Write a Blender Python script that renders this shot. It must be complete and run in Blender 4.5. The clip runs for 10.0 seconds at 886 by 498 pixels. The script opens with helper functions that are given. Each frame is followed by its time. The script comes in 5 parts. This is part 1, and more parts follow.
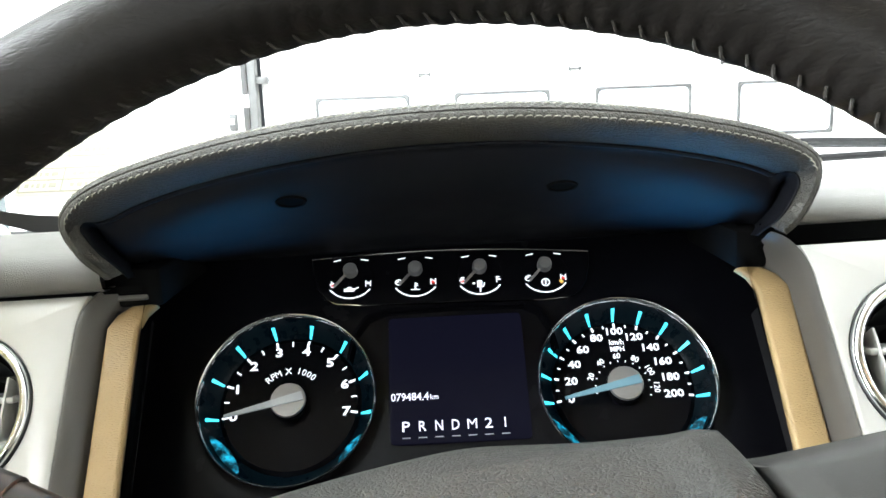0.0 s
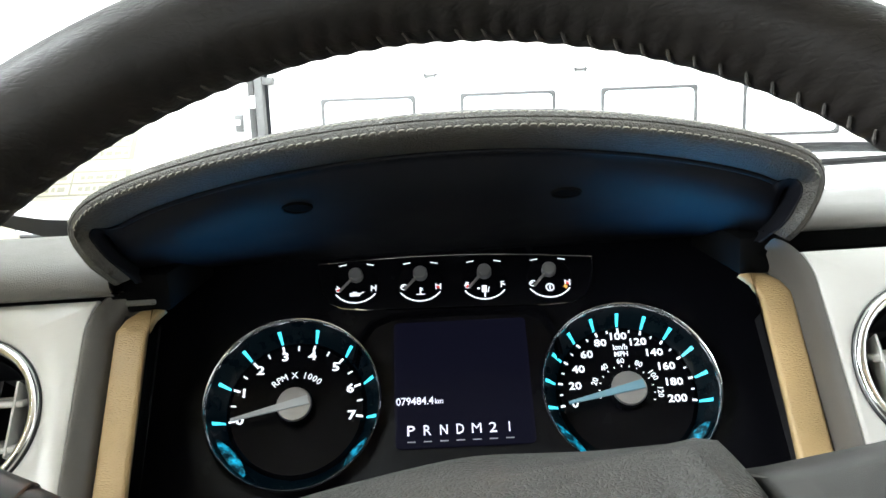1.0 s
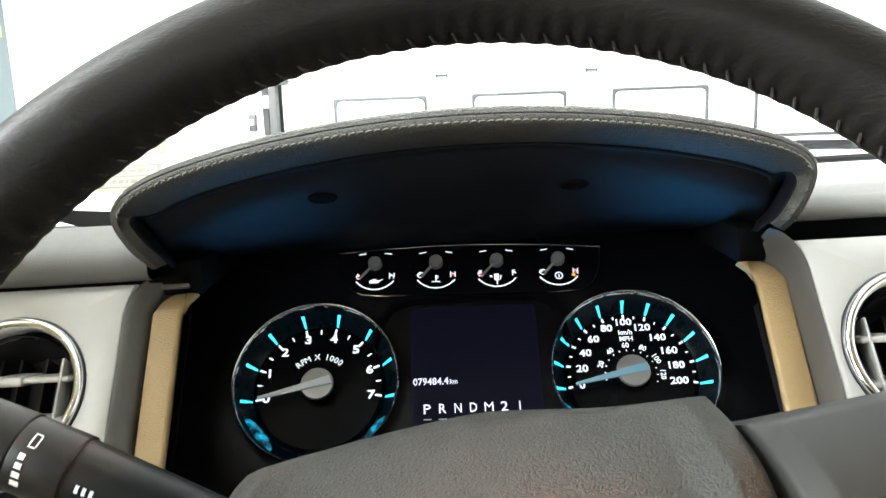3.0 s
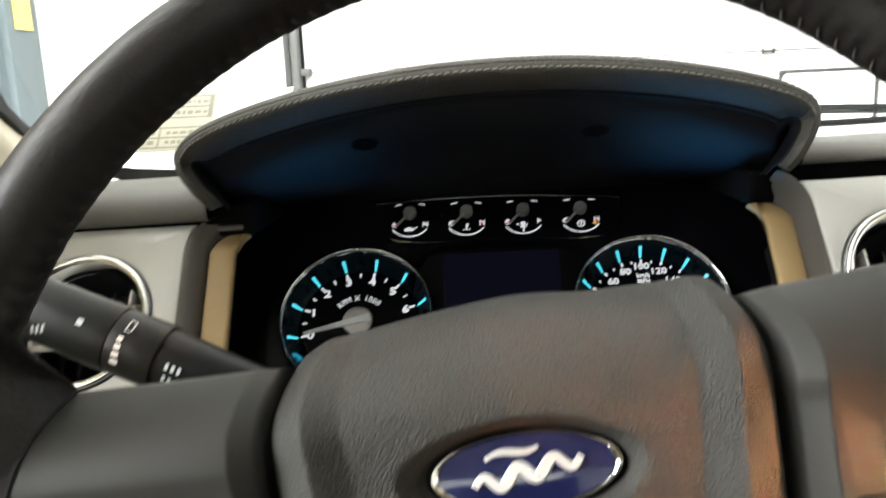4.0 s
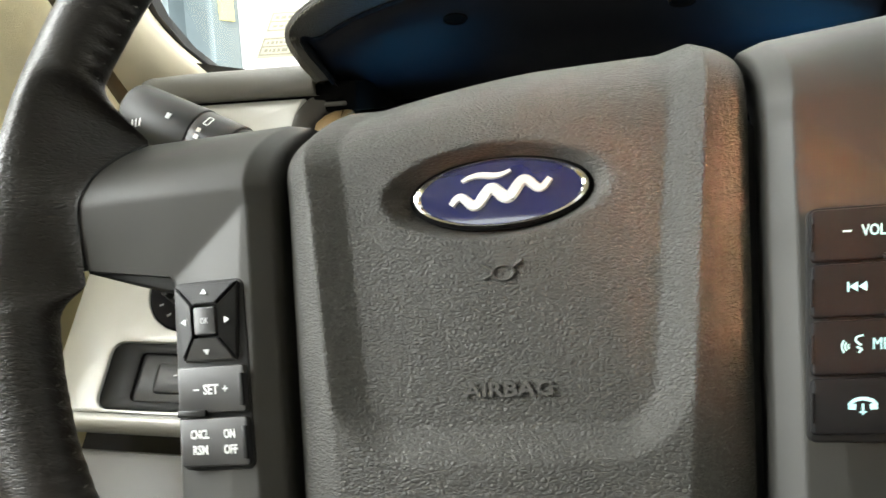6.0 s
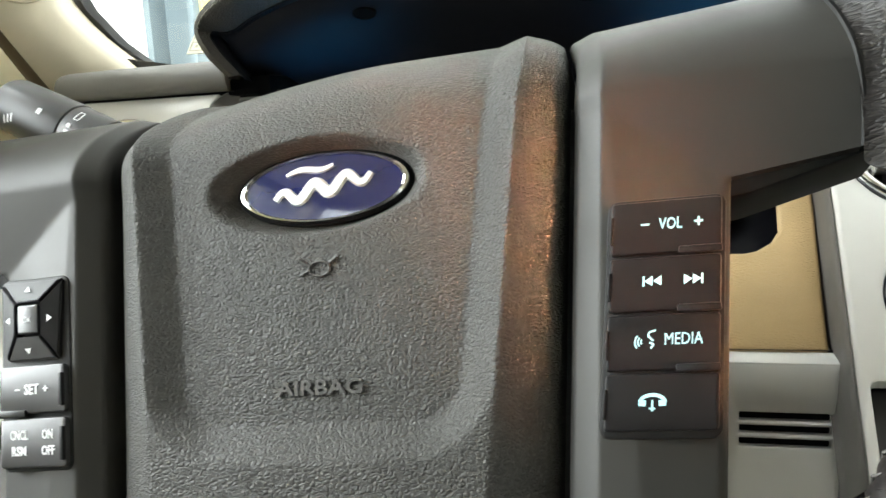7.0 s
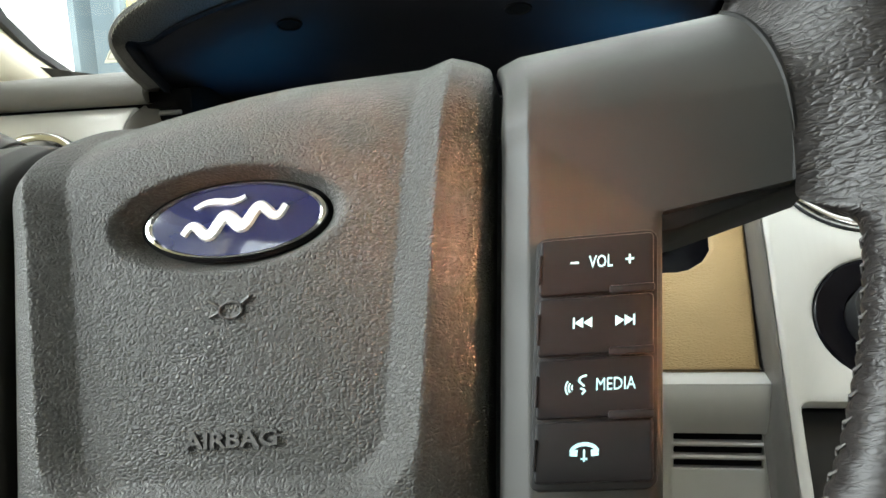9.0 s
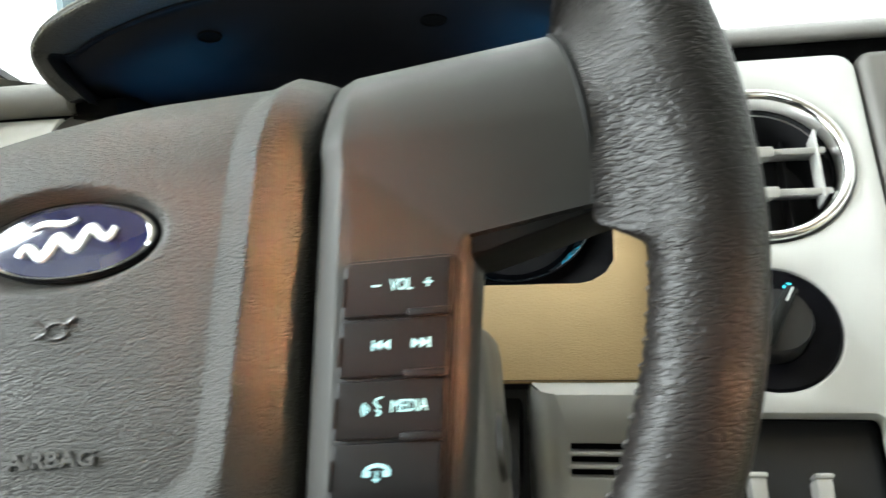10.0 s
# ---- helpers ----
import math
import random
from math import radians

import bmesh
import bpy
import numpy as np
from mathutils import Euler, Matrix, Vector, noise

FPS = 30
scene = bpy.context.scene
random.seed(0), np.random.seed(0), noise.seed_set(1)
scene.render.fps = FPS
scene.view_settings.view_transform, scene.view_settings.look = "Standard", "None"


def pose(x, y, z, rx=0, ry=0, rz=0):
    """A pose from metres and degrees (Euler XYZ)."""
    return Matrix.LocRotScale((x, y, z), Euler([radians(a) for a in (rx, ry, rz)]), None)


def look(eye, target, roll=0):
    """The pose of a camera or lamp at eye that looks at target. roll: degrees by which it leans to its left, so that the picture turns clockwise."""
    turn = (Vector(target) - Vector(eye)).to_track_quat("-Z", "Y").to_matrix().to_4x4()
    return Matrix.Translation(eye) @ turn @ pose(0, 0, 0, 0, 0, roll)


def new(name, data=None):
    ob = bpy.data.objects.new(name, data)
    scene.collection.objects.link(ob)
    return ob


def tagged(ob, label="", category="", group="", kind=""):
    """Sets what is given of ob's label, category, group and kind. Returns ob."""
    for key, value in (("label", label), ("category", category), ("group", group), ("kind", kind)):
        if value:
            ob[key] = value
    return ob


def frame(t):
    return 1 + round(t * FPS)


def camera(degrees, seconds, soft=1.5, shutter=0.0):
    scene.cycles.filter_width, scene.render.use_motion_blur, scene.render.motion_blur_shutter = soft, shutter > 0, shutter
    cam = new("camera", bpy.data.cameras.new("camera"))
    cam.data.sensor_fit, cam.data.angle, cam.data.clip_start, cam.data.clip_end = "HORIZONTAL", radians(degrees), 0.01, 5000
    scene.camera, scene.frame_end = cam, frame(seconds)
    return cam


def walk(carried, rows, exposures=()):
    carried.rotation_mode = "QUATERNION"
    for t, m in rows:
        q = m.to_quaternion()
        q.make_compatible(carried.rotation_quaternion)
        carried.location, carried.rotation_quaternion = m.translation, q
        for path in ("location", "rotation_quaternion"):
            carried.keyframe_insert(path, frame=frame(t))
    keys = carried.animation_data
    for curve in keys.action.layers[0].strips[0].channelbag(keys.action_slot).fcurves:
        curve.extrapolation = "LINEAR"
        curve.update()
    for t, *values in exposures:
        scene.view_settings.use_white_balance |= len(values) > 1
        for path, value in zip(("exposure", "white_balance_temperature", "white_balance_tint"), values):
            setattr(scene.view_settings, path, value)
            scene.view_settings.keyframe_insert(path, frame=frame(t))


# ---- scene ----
cam = camera(58.5, 10.0, shutter=0.4)
PATH = [
    (0, (0.0132, 0.0371, 1.5350), (-0.0463, 1.9991, 1.1515), -2.3),
    (0.5, (0.0153, 0.0350, 1.5361), (-0.0511, 1.9967, 1.1524), -2.3),
    (1, (0.0137, 0.0342, 1.5390), (-0.0592, 1.9959, 1.1563), -2.3),
    (1.5, (0.0145, 0.0329, 1.5382), (-0.0673, 1.9944, 1.1563), -2.3),
    (2, (0.0143, 0.0325, 1.5384), (-0.0768, 1.9935, 1.1563), -2.3),
    (3.5, (0.0101, -0.0215, 1.5354), (-0.0939, 1.9393, 1.1556), -2.3),
    (4, (0.0065, -0.0475, 1.5123), (-0.1483, 1.9076, 1.1203), -2.6),
    (4.2, (0.0040, -0.0619, 1.4921), (-0.2250, 1.8884, 1.1130), -2.7),
    (4.5, (0.0147, -0.0785, 1.4734), (-0.3402, 1.8505, 1.0826), -3.0),
    (4.7, (0.0256, -0.0845, 1.4572), (-0.3805, 1.8358, 1.0734), -3.1),
    (5, (0.0346, -0.0881, 1.4459), (-0.4526, 1.8128, 1.0596), -3.4),
    (5.2, (0.0407, -0.0903, 1.4394), (-0.4847, 1.8009, 1.0555), -3.5),
    (6.3, (0.0869, -0.0714, 1.4273), (-0.5001, 1.8031, 1.0507), -2.24),
    (6.5, (0.0990, -0.0680, 1.4267), (-0.4837, 1.8077, 1.0499), -2.14),
    (6.8, (0.1156, -0.0616, 1.4214), (-0.4591, 1.8171, 1.0467), -2.27),
    (7, (0.1231, -0.0578, 1.4240), (-0.4374, 1.8229, 1.0383), -2.50),
    (7.5, (0.1248, -0.0510, 1.4239), (-0.3554, 1.8526, 1.0421), -2.41),
    (8, (0.1229, -0.0486, 1.4243), (-0.3049, 1.8686, 1.0487), -2.24),
    (8.5, (0.1236, -0.0434, 1.4240), (-0.2933, 1.8759, 1.0464), -2.27),
    (9, (0.1242, -0.0411, 1.4308), (-0.2870, 1.8785, 1.0481), -2.26),
    (9.5, (0.1367, -0.0418, 1.4340), (-0.2709, 1.8791, 1.0550), -2.25),
    (9.8, (0.1581, -0.0386, 1.4326), (-0.2549, 1.8824, 1.0595), -2.43),
    (10, (0.1763, -0.0325, 1.4353), (-0.2323, 1.8878, 1.0540), -2.46),
]
walk(cam, [(t, look(eye, target, roll)) for t, eye, target, roll in PATH],
     exposures=[(0, 0.41, 6050, 8), (0.8, 0.2, 6050, 8), (3.5, 0.0, 6250, 8), (4.0, -0.44, 6500, 9), (4.4, -0.52, 6850, 10), (4.8, -0.34, 6900, 10), (5.2, -0.14, 6950, 10), (6.4, 0.16, 6250, 6), (7.5, 0.15, 6200, 6), (10, 0.12, 6050, 4)])

# ---- light: unseen lamps set about the garage, an added warm dome lamp in the cab ----
world = bpy.data.worlds.new("world")
scene.world = world
world.use_nodes = True
world.node_tree.nodes["Background"].inputs[0].default_value = (0.9, 0.95, 1.0, 1)
world.node_tree.nodes["Background"].inputs[1].default_value = 0.05


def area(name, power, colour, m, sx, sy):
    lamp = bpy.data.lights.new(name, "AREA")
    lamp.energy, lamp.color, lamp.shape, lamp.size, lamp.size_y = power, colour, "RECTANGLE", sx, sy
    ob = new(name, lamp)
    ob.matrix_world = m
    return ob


area("garage_lamp_front", 420, (1.0, 0.99, 0.98), look((0.3, 2.4, 3.6), (0.3, 5.0, 1.0)), 3.6, 1.4)
area("garage_lamp_over", 12, (0.96, 1.0, 1.0), look((0.2, 1.9, 3.55), (0.1, 0.5, 1.35)), 2.4, 0.9)
area("garage_lamp_side", 715, (0.98, 1.0, 0.98), look((-2.4, -0.4, 3.0), (-0.3, 0.2, 1.4)), 2.2, 3.4)
# right and left are added to brighten the side walls for bounce
area("garage_lamp_right", 150, (1.0, 1.0, 0.98), look((3.0, 0.0, 3.3), (6.0, -0.6, 1.5)), 3.0, 0.6)
area("garage_lamp_left", 680, (1.0, 1.0, 0.98), look((-1.5, 0.2, 3.3), (-4.0, 0.0, 1.5)), 3.0, 0.6)
area("garage_lamp_rear", 46, (0.95, 1.0, 1.0), look((-0.8, -4.3, 2.4), (0.0, 0.2, 1.4)), 3.0, 0.9)
# added low orange beam through the passenger's window, onto the pad's flank; source unseen
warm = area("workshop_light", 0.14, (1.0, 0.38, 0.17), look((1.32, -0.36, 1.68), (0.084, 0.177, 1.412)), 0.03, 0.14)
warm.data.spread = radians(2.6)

# ---- materials ----


def mat(name, base, rough=0.5, metal=0.0, vary=0.08, vary_scale=30.0, bump=0.0, bump_scale=300.0, kind="noise",
        coat=0.0, emit=None, strength=0.0, rough_vary=0.08, spec=0.5, stretch=(1, 1, 1)):
    m = bpy.data.materials.new(name)
    m.use_nodes = True
    nt = m.node_tree
    b = nt.nodes["Principled BSDF"]
    b.inputs["Roughness"].default_value = rough
    b.inputs["Metallic"].default_value = metal
    b.inputs["Coat Weight"].default_value = coat
    b.inputs["Specular IOR Level"].default_value = spec
    b.inputs["Base Color"].default_value = (*base, 1)
    tc = nt.nodes.new("ShaderNodeTexCoord")
    mp = nt.nodes.new("ShaderNodeMapping")
    mp.inputs["Scale"].default_value = stretch
    nt.links.new(tc.outputs["Object"], mp.inputs["Vector"])
    if vary > 0:
        big = nt.nodes.new("ShaderNodeTexNoise")
        big.inputs["Scale"].default_value = vary_scale
        big.inputs["Detail"].default_value = 6
        nt.links.new(mp.outputs[0], big.inputs["Vector"])
        ramp = nt.nodes.new("ShaderNodeMapRange")
        ramp.inputs["From Min"].default_value, ramp.inputs["From Max"].default_value = 0.3, 0.7
        ramp.inputs["To Min"].default_value, ramp.inputs["To Max"].default_value = 1 - vary, 1 + vary
        nt.links.new(big.outputs["Fac"], ramp.inputs["Value"])
        mul = nt.nodes.new("ShaderNodeVectorMath")
        mul.operation = "SCALE"
        mul.inputs[0].default_value = base
        nt.links.new(ramp.outputs[0], mul.inputs["Scale"])
        nt.links.new(mul.outputs[0], b.inputs["Base Color"])
        rr = nt.nodes.new("ShaderNodeMapRange")
        rr.inputs["From Min"].default_value, rr.inputs["From Max"].default_value = 0.3, 0.7
        rr.inputs["To Min"].default_value, rr.inputs["To Max"].default_value = max(0.02, rough - rough_vary), min(1, rough + rough_vary)
        nt.links.new(big.outputs["Fac"], rr.inputs["Value"])
        nt.links.new(rr.outputs[0], b.inputs["Roughness"])
    if bump > 0:
        bp = nt.nodes.new("ShaderNodeBump")
        bp.inputs["Strength"].default_value = 1.0
        bp.inputs["Distance"].default_value = bump
        if kind == "noise":
            tx = nt.nodes.new("ShaderNodeTexNoise")
            tx.inputs["Scale"].default_value = bump_scale
            tx.inputs["Detail"].default_value = 4
            nt.links.new(mp.outputs[0], tx.inputs["Vector"])
            height = tx.outputs["Fac"]
        else:
            # grain: small uneven cells parted by creases, with a few longer folds
            warp = nt.nodes.new("ShaderNodeTexNoise")
            warp.inputs["Scale"].default_value = bump_scale * 0.8
            warp.inputs["Detail"].default_value = 2
            nt.links.new(mp.outputs[0], warp.inputs["Vector"])
            push = nt.nodes.new("ShaderNodeVectorMath")
            push.operation = "MULTIPLY_ADD"
            push.inputs[1].default_value = (0.75 / bump_scale,) * 3
            nt.links.new(warp.outputs["Color"], push.inputs[0])
            nt.links.new(mp.outputs[0], push.inputs[2])
            cell = nt.nodes.new("ShaderNodeTexVoronoi")
            cell.feature = "DISTANCE_TO_EDGE"
            cell.inputs["Scale"].default_value = bump_scale * 1.5
            nt.links.new(push.outputs[0], cell.inputs["Vector"])
            dome = nt.nodes.new("ShaderNodeMapRange")
            dome.interpolation_type = "SMOOTHSTEP"
            dome.inputs["From Max"].default_value = 0.30
            nt.links.new(cell.outputs["Distance"], dome.inputs["Value"])
            height = dome.outputs[0]
            for size, depth, crease in ((1.0, 0.55, 0.060), (0.45, 0.35, 0.10)):
                tx = nt.nodes.new("ShaderNodeTexNoise")
                tx.inputs["Scale"].default_value = bump_scale * size
                tx.inputs["Detail"].default_value = 1.2
                tx.inputs["Distortion"].default_value = 0.3
                nt.links.new(mp.outputs[0], tx.inputs["Vector"])
                mid = nt.nodes.new("ShaderNodeMath")
                mid.operation = "SUBTRACT"
                mid.inputs[1].default_value = 0.5
                nt.links.new(tx.outputs["Fac"], mid.inputs[0])
                fold = nt.nodes.new("ShaderNodeMath")
                fold.operation = "ABSOLUTE"
                nt.links.new(mid.outputs[0], fold.inputs[0])
                cut = nt.nodes.new("ShaderNodeMapRange")
                cut.interpolation_type = "SMOOTHSTEP"
                cut.inputs["From Max"].default_value = crease
                cut.inputs["To Max"].default_value = depth
                nt.links.new(fold.outputs[0], cut.inputs["Value"])
                add = nt.nodes.new("ShaderNodeMath")
                nt.links.new(height, add.inputs[0])
                nt.links.new(cut.outputs[0], add.inputs[1])
                height = add.outputs[0]
        nt.links.new(height, bp.inputs["Height"])
        nt.links.new(bp.outputs[0], b.inputs["Normal"])
    if emit:
        b.inputs["Emission Color"].default_value = (*emit, 1)
        b.inputs["Emission Strength"].default_value = strength
    return m


RIM_LEATHER = mat("rim_leather", (0.0118, 0.0102, 0.0094), 0.42, spec=0.27, vary=0.15, bump=0.00006, bump_scale=420, kind="grain", rough_vary=0.06, stretch=(0.4, 1.0, 0.4))
nt = RIM_LEATHER.node_tree             # the leather is crinkled where it is drawn in to the spokes
cut = nt.nodes.new("ShaderNodeSeparateXYZ")
off = nt.nodes.new("ShaderNodeMath")
off.operation = "ABSOLUTE"
deep = nt.nodes.new("ShaderNodeMapRange")
deep.interpolation_type = "SMOOTHSTEP"
deep.inputs["From Min"].default_value, deep.inputs["From Max"].default_value = 0.035, 0.095
deep.inputs["To Min"].default_value, deep.inputs["To Max"].default_value = 0.00016, 0.00005
nt.links.new(nt.nodes["Texture Coordinate"].outputs["Object"], cut.inputs[0])
nt.links.new(cut.outputs["Y"], off.inputs[0])
nt.links.new(off.outputs[0], deep.inputs["Value"])
nt.links.new(deep.outputs[0], nt.nodes["Bump"].inputs["Distance"])
PAD = mat("airbag_vinyl", (0.043, 0.0418, 0.0385), 0.52, spec=0.24, vary=0.06, bump=0.00020, bump_scale=460, kind="grain", stretch=(0.85, 1.15, 1))
SPOKE = mat("spoke_plastic", (0.031, 0.0302, 0.0277), 0.48, spec=0.22, vary=0.05, bump=0.00005, bump_scale=2500)
DASH = mat("dash_vinyl", (0.150, 0.145, 0.135), 0.50, vary=0.06, bump=0.00012, bump_scale=600, kind="grain")
EMBOSS = mat("smooth_relief", (0.045, 0.043, 0.040), 0.35, vary=0.05)
BROW = mat("brow_leather", (0.058, 0.0545, 0.0475), 0.52, vary=0.12, bump=0.00032, bump_scale=300, kind="grain")
TRIM = mat("taupe_trim", (0.080, 0.074, 0.066), 0.45, vary=0.06, bump=0.00006, bump_scale=2200)
BEIGE = mat("beige_leather", (0.37, 0.255, 0.118), 0.45, vary=0.08, bump=0.00012, bump_scale=480, kind="grain", stretch=(0.5, 1.4, 1))
SILVER = mat("silver_paint", (0.545, 0.542, 0.521), 0.36, metal=0.3, vary=0.03, bump=0.00002, bump_scale=3000)
CHROME = mat("chrome", (0.78, 0.78, 0.78), 0.10, metal=1.0, vary=0.03, rough_vary=0.04)
VANE = mat("vane_plastic", (0.52, 0.51, 0.49), 0.32, metal=0.3, vary=0.04)
BLACK = mat("black_plastic", (0.018, 0.018, 0.019), 0.40, vary=0.12, bump=0.00004, bump_scale=2500)
BLACK_SOFT = mat("black_matte", (0.014, 0.014, 0.016), 0.62, vary=0.15, bump=0.00005, bump_scale=2000)
GLOSS = mat("black_gloss", (0.004, 0.004, 0.0055), 0.24, spec=0.08, vary=0.1, rough_vary=0.04)
BUTTON = mat("button_rubber", (0.007, 0.007, 0.0075), 0.40, spec=0.2, vary=0.10, bump=0.00004, bump_scale=3000)
BUTTON_GREY = mat("button_grey", (0.020, 0.020, 0.0212), 0.40, vary=0.08, bump=0.00004, bump_scale=3000)
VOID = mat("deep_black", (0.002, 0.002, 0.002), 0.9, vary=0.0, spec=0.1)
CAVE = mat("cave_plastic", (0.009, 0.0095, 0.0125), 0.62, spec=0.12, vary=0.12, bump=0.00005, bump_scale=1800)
PODBLACK = mat("pod_black", (0.005, 0.005, 0.005), 0.55, vary=0.1, spec=0.25)
STALK = mat("stalk_plastic", (0.008, 0.0088, 0.0086), 0.38, spec=0.2, vary=0.08, bump=0.00004, bump_scale=2500)
THREAD = mat("thread", (0.34, 0.33, 0.28), 0.7, vary=0.1)
THREAD_DARK = mat("thread_dark", (0.060, 0.056, 0.052), 0.6, vary=0.1)
MARK = mat("white_mark", (0.62, 0.64, 0.64), 0.5, vary=0.0)
CREAM = mat("cream_trim", (0.68, 0.61, 0.46), 0.6, vary=0.06, bump=0.0001, bump_scale=900)
DOORMAT = mat("door_vinyl", (0.70, 0.62, 0.36), 0.5, vary=0.06, bump=0.0002, bump_scale=420, kind="grain")
PILLARSHADE = mat("pillar_shade", (0.11, 0.080, 0.045), 0.7, vary=0.1)
HEADLINER = mat("headliner_cloth", (0.50, 0.45, 0.37), 0.9, vary=0.06, bump=0.0004, bump_scale=900)
SEAT = mat("seat_leather", (0.075, 0.070, 0.063), 0.5, vary=0.08, bump=0.0003, bump_scale=380, kind="grain")
CARPET = mat("carpet", (0.10, 0.085, 0.07), 0.95, vary=0.2, bump=0.001, bump_scale=700)
WALLPAINT = mat("white_wall_paint", (0.82, 0.82, 0.80), 0.7, vary=0.04, vary_scale=2, bump=0.0006, bump_scale=60)
DOORPAINT = mat("white_door_paint", (0.84, 0.84, 0.83), 0.45, vary=0.03, vary_scale=3, bump=0.0004, bump_scale=40)
GREYMETAL = mat("grey_metal", (0.09, 0.09, 0.088), 0.45, metal=0.4, vary=0.10)
STEEL = mat("blue_grey_steel", (0.13, 0.165, 0.18), 0.5, metal=0.2, vary=0.10, vary_scale=8)
CONCRETE = mat("concrete", (0.36, 0.35, 0.33), 0.8, vary=0.15, vary_scale=3, bump=0.002, bump_scale=40)
TRUCKPAINT = mat("white_truck_paint", (0.80, 0.80, 0.79), 0.25, vary=0.02, coat=0.5)
RUBBER = mat("black_rubber", (0.015, 0.015, 0.016), 0.6, vary=0.1)
PAPER = mat("cream_paper", (0.58, 0.56, 0.45), 0.8, vary=0.05)
INK = mat("faded_ink", (0.33, 0.32, 0.26), 0.8, vary=0.1)
# daylight behind the panes is put into their emission
SKYPANE = mat("frosted_pane", (0.85, 0.88, 0.9), 0.5, vary=0.02, emit=(0.95, 0.98, 1.0), strength=1.2)
BLUE = mat("blue_enamel", (0.006, 0.010, 0.055), 0.10, vary=0.05, coat=0.6, rough_vary=0.03)
LIT_WHITE = mat("lit_white", (0.6, 0.6, 0.6), 0.5, vary=0, emit=(0.92, 0.95, 1.0), strength=1.15)
LIT_GEAR = mat("lit_gear", (0.5, 0.5, 0.5), 0.5, vary=0, emit=(0.86, 0.84, 1.0), strength=0.95)
LIT_DIM = mat("lit_dim", (0.4, 0.4, 0.4), 0.5, vary=0, emit=(0.8, 0.85, 0.95), strength=0.22)
LIT_TEAL = mat("lit_teal", (0.05, 0.3, 0.35), 0.3, vary=0, emit=(0.07, 0.62, 0.78), strength=1.9)
LIT_TEAL_LOW = mat("lit_teal_low", (0.002, 0.005, 0.007), 0.30, spec=0.12, vary=0.3, vary_scale=120, emit=(0.003, 0.030, 0.060), strength=0.03)
LIT_GLOW = mat("lit_glow", (0.02, 0.06, 0.08), 0.2, vary=0.3, vary_scale=200, emit=(0.02, 0.34, 0.52), strength=1.0)
nt = LIT_GLOW.node_tree                # patchy glow of the moulded light guide
spot = nt.nodes.new("ShaderNodeTexNoise")
spot.inputs["Scale"].default_value = 210
spot.inputs["Detail"].default_value = 3
level = nt.nodes.new("ShaderNodeMapRange")
level.inputs["From Min"].default_value, level.inputs["From Max"].default_value = 0.47, 0.80
level.inputs["To Min"].default_value, level.inputs["To Max"].default_value = 0.02, 1.9
nt.links.new(nt.nodes["Texture Coordinate"].outputs["Object"], spot.inputs["Vector"])
nt.links.new(spot.outputs["Fac"], level.inputs["Value"])
nt.links.new(level.outputs[0], nt.nodes["Principled BSDF"].inputs["Emission Strength"])
LIT_BUTTON = mat("lit_button", (0.3, 0.5, 0.5), 0.5, vary=0, emit=(0.36, 0.80, 0.86), strength=0.85)
LIT_RED = mat("lit_red", (0.5, 0.05, 0.04), 0.5, vary=0, emit=(0.9, 0.06, 0.04), strength=0.8)
LIT_AMBER = mat("lit_amber", (0.5, 0.3, 0.05), 0.5, vary=0, emit=(0.95, 0.50, 0.10), strength=0.9)
LCD = mat("lcd_glass", (0.004, 0.004, 0.0065), 0.24, spec=0.05, vary=0.1, rough_vary=0.03, emit=(0.010, 0.010, 0.026), strength=0.32)
LAMPGLASS = mat("lamp_lens", (0.8, 0.6, 0.4), 0.4, vary=0, emit=(1.0, 0.6, 0.3), strength=2.0)


def glass_mat():
    m = bpy.data.materials.new("clear_glass")
    m.use_nodes = True
    nt = m.node_tree
    nt.nodes.remove(nt.nodes["Principled BSDF"])
    tr = nt.nodes.new("ShaderNodeBsdfTransparent")
    tr.inputs[0].default_value = (0.97, 0.985, 0.98, 1)
    gl = nt.nodes.new("ShaderNodeBsdfGlossy")
    gl.inputs["Roughness"].default_value = 0.02
    mx = nt.nodes.new("ShaderNodeMixShader")
    mx.inputs[0].default_value = 0.04
    nt.links.new(tr.outputs[0], mx.inputs[1])
    nt.links.new(gl.outputs[0], mx.inputs[2])
    nt.links.new(mx.outputs[0], nt.nodes["Material Output"].inputs[0])
    return m


GLASS = glass_mat()

# ---- mesh helpers ----


def finish(name, bm, material, parent=None, label="", smooth=32):
    me = bpy.data.meshes.new(name)
    bmesh.ops.recalc_face_normals(bm, faces=bm.faces)
    bm.to_mesh(me)
    bm.free()
    me.materials.append(material)
    if smooth:
        me.shade_smooth()
        me.set_sharp_from_angle(angle=radians(smooth))
    ob = new(name, me)
    if parent:
        ob.parent = parent
    if label:
        tagged(ob, label)
    return ob


def part(name, bm, material, parent, label="", smooth=32):
    return finish(name, bm, material, parent, label, smooth)


def thing(name, m, label, category, group="", kind=""):
    ob = new(name)
    ob.empty_display_size = 0.02
    ob.matrix_world = m
    return tagged(ob, label, category, group, kind)


def faces_from(bm, rows, close_u=False, close_v=False):
    """Quads over a table of rows of points."""
    vs = [[bm.verts.new(p) for p in row] for row in rows]
    n, k = len(vs), len(vs[0])
    for i in range(n if close_v else n - 1):
        for j in range(k if close_u else k - 1):
            a, b, c, d = vs[i][j], vs[i][(j + 1) % k], vs[(i + 1) % n][(j + 1) % k], vs[(i + 1) % n][j]
            if len({a, b, c, d}) == 4:
                bm.faces.new((a, b, c, d))
    return vs


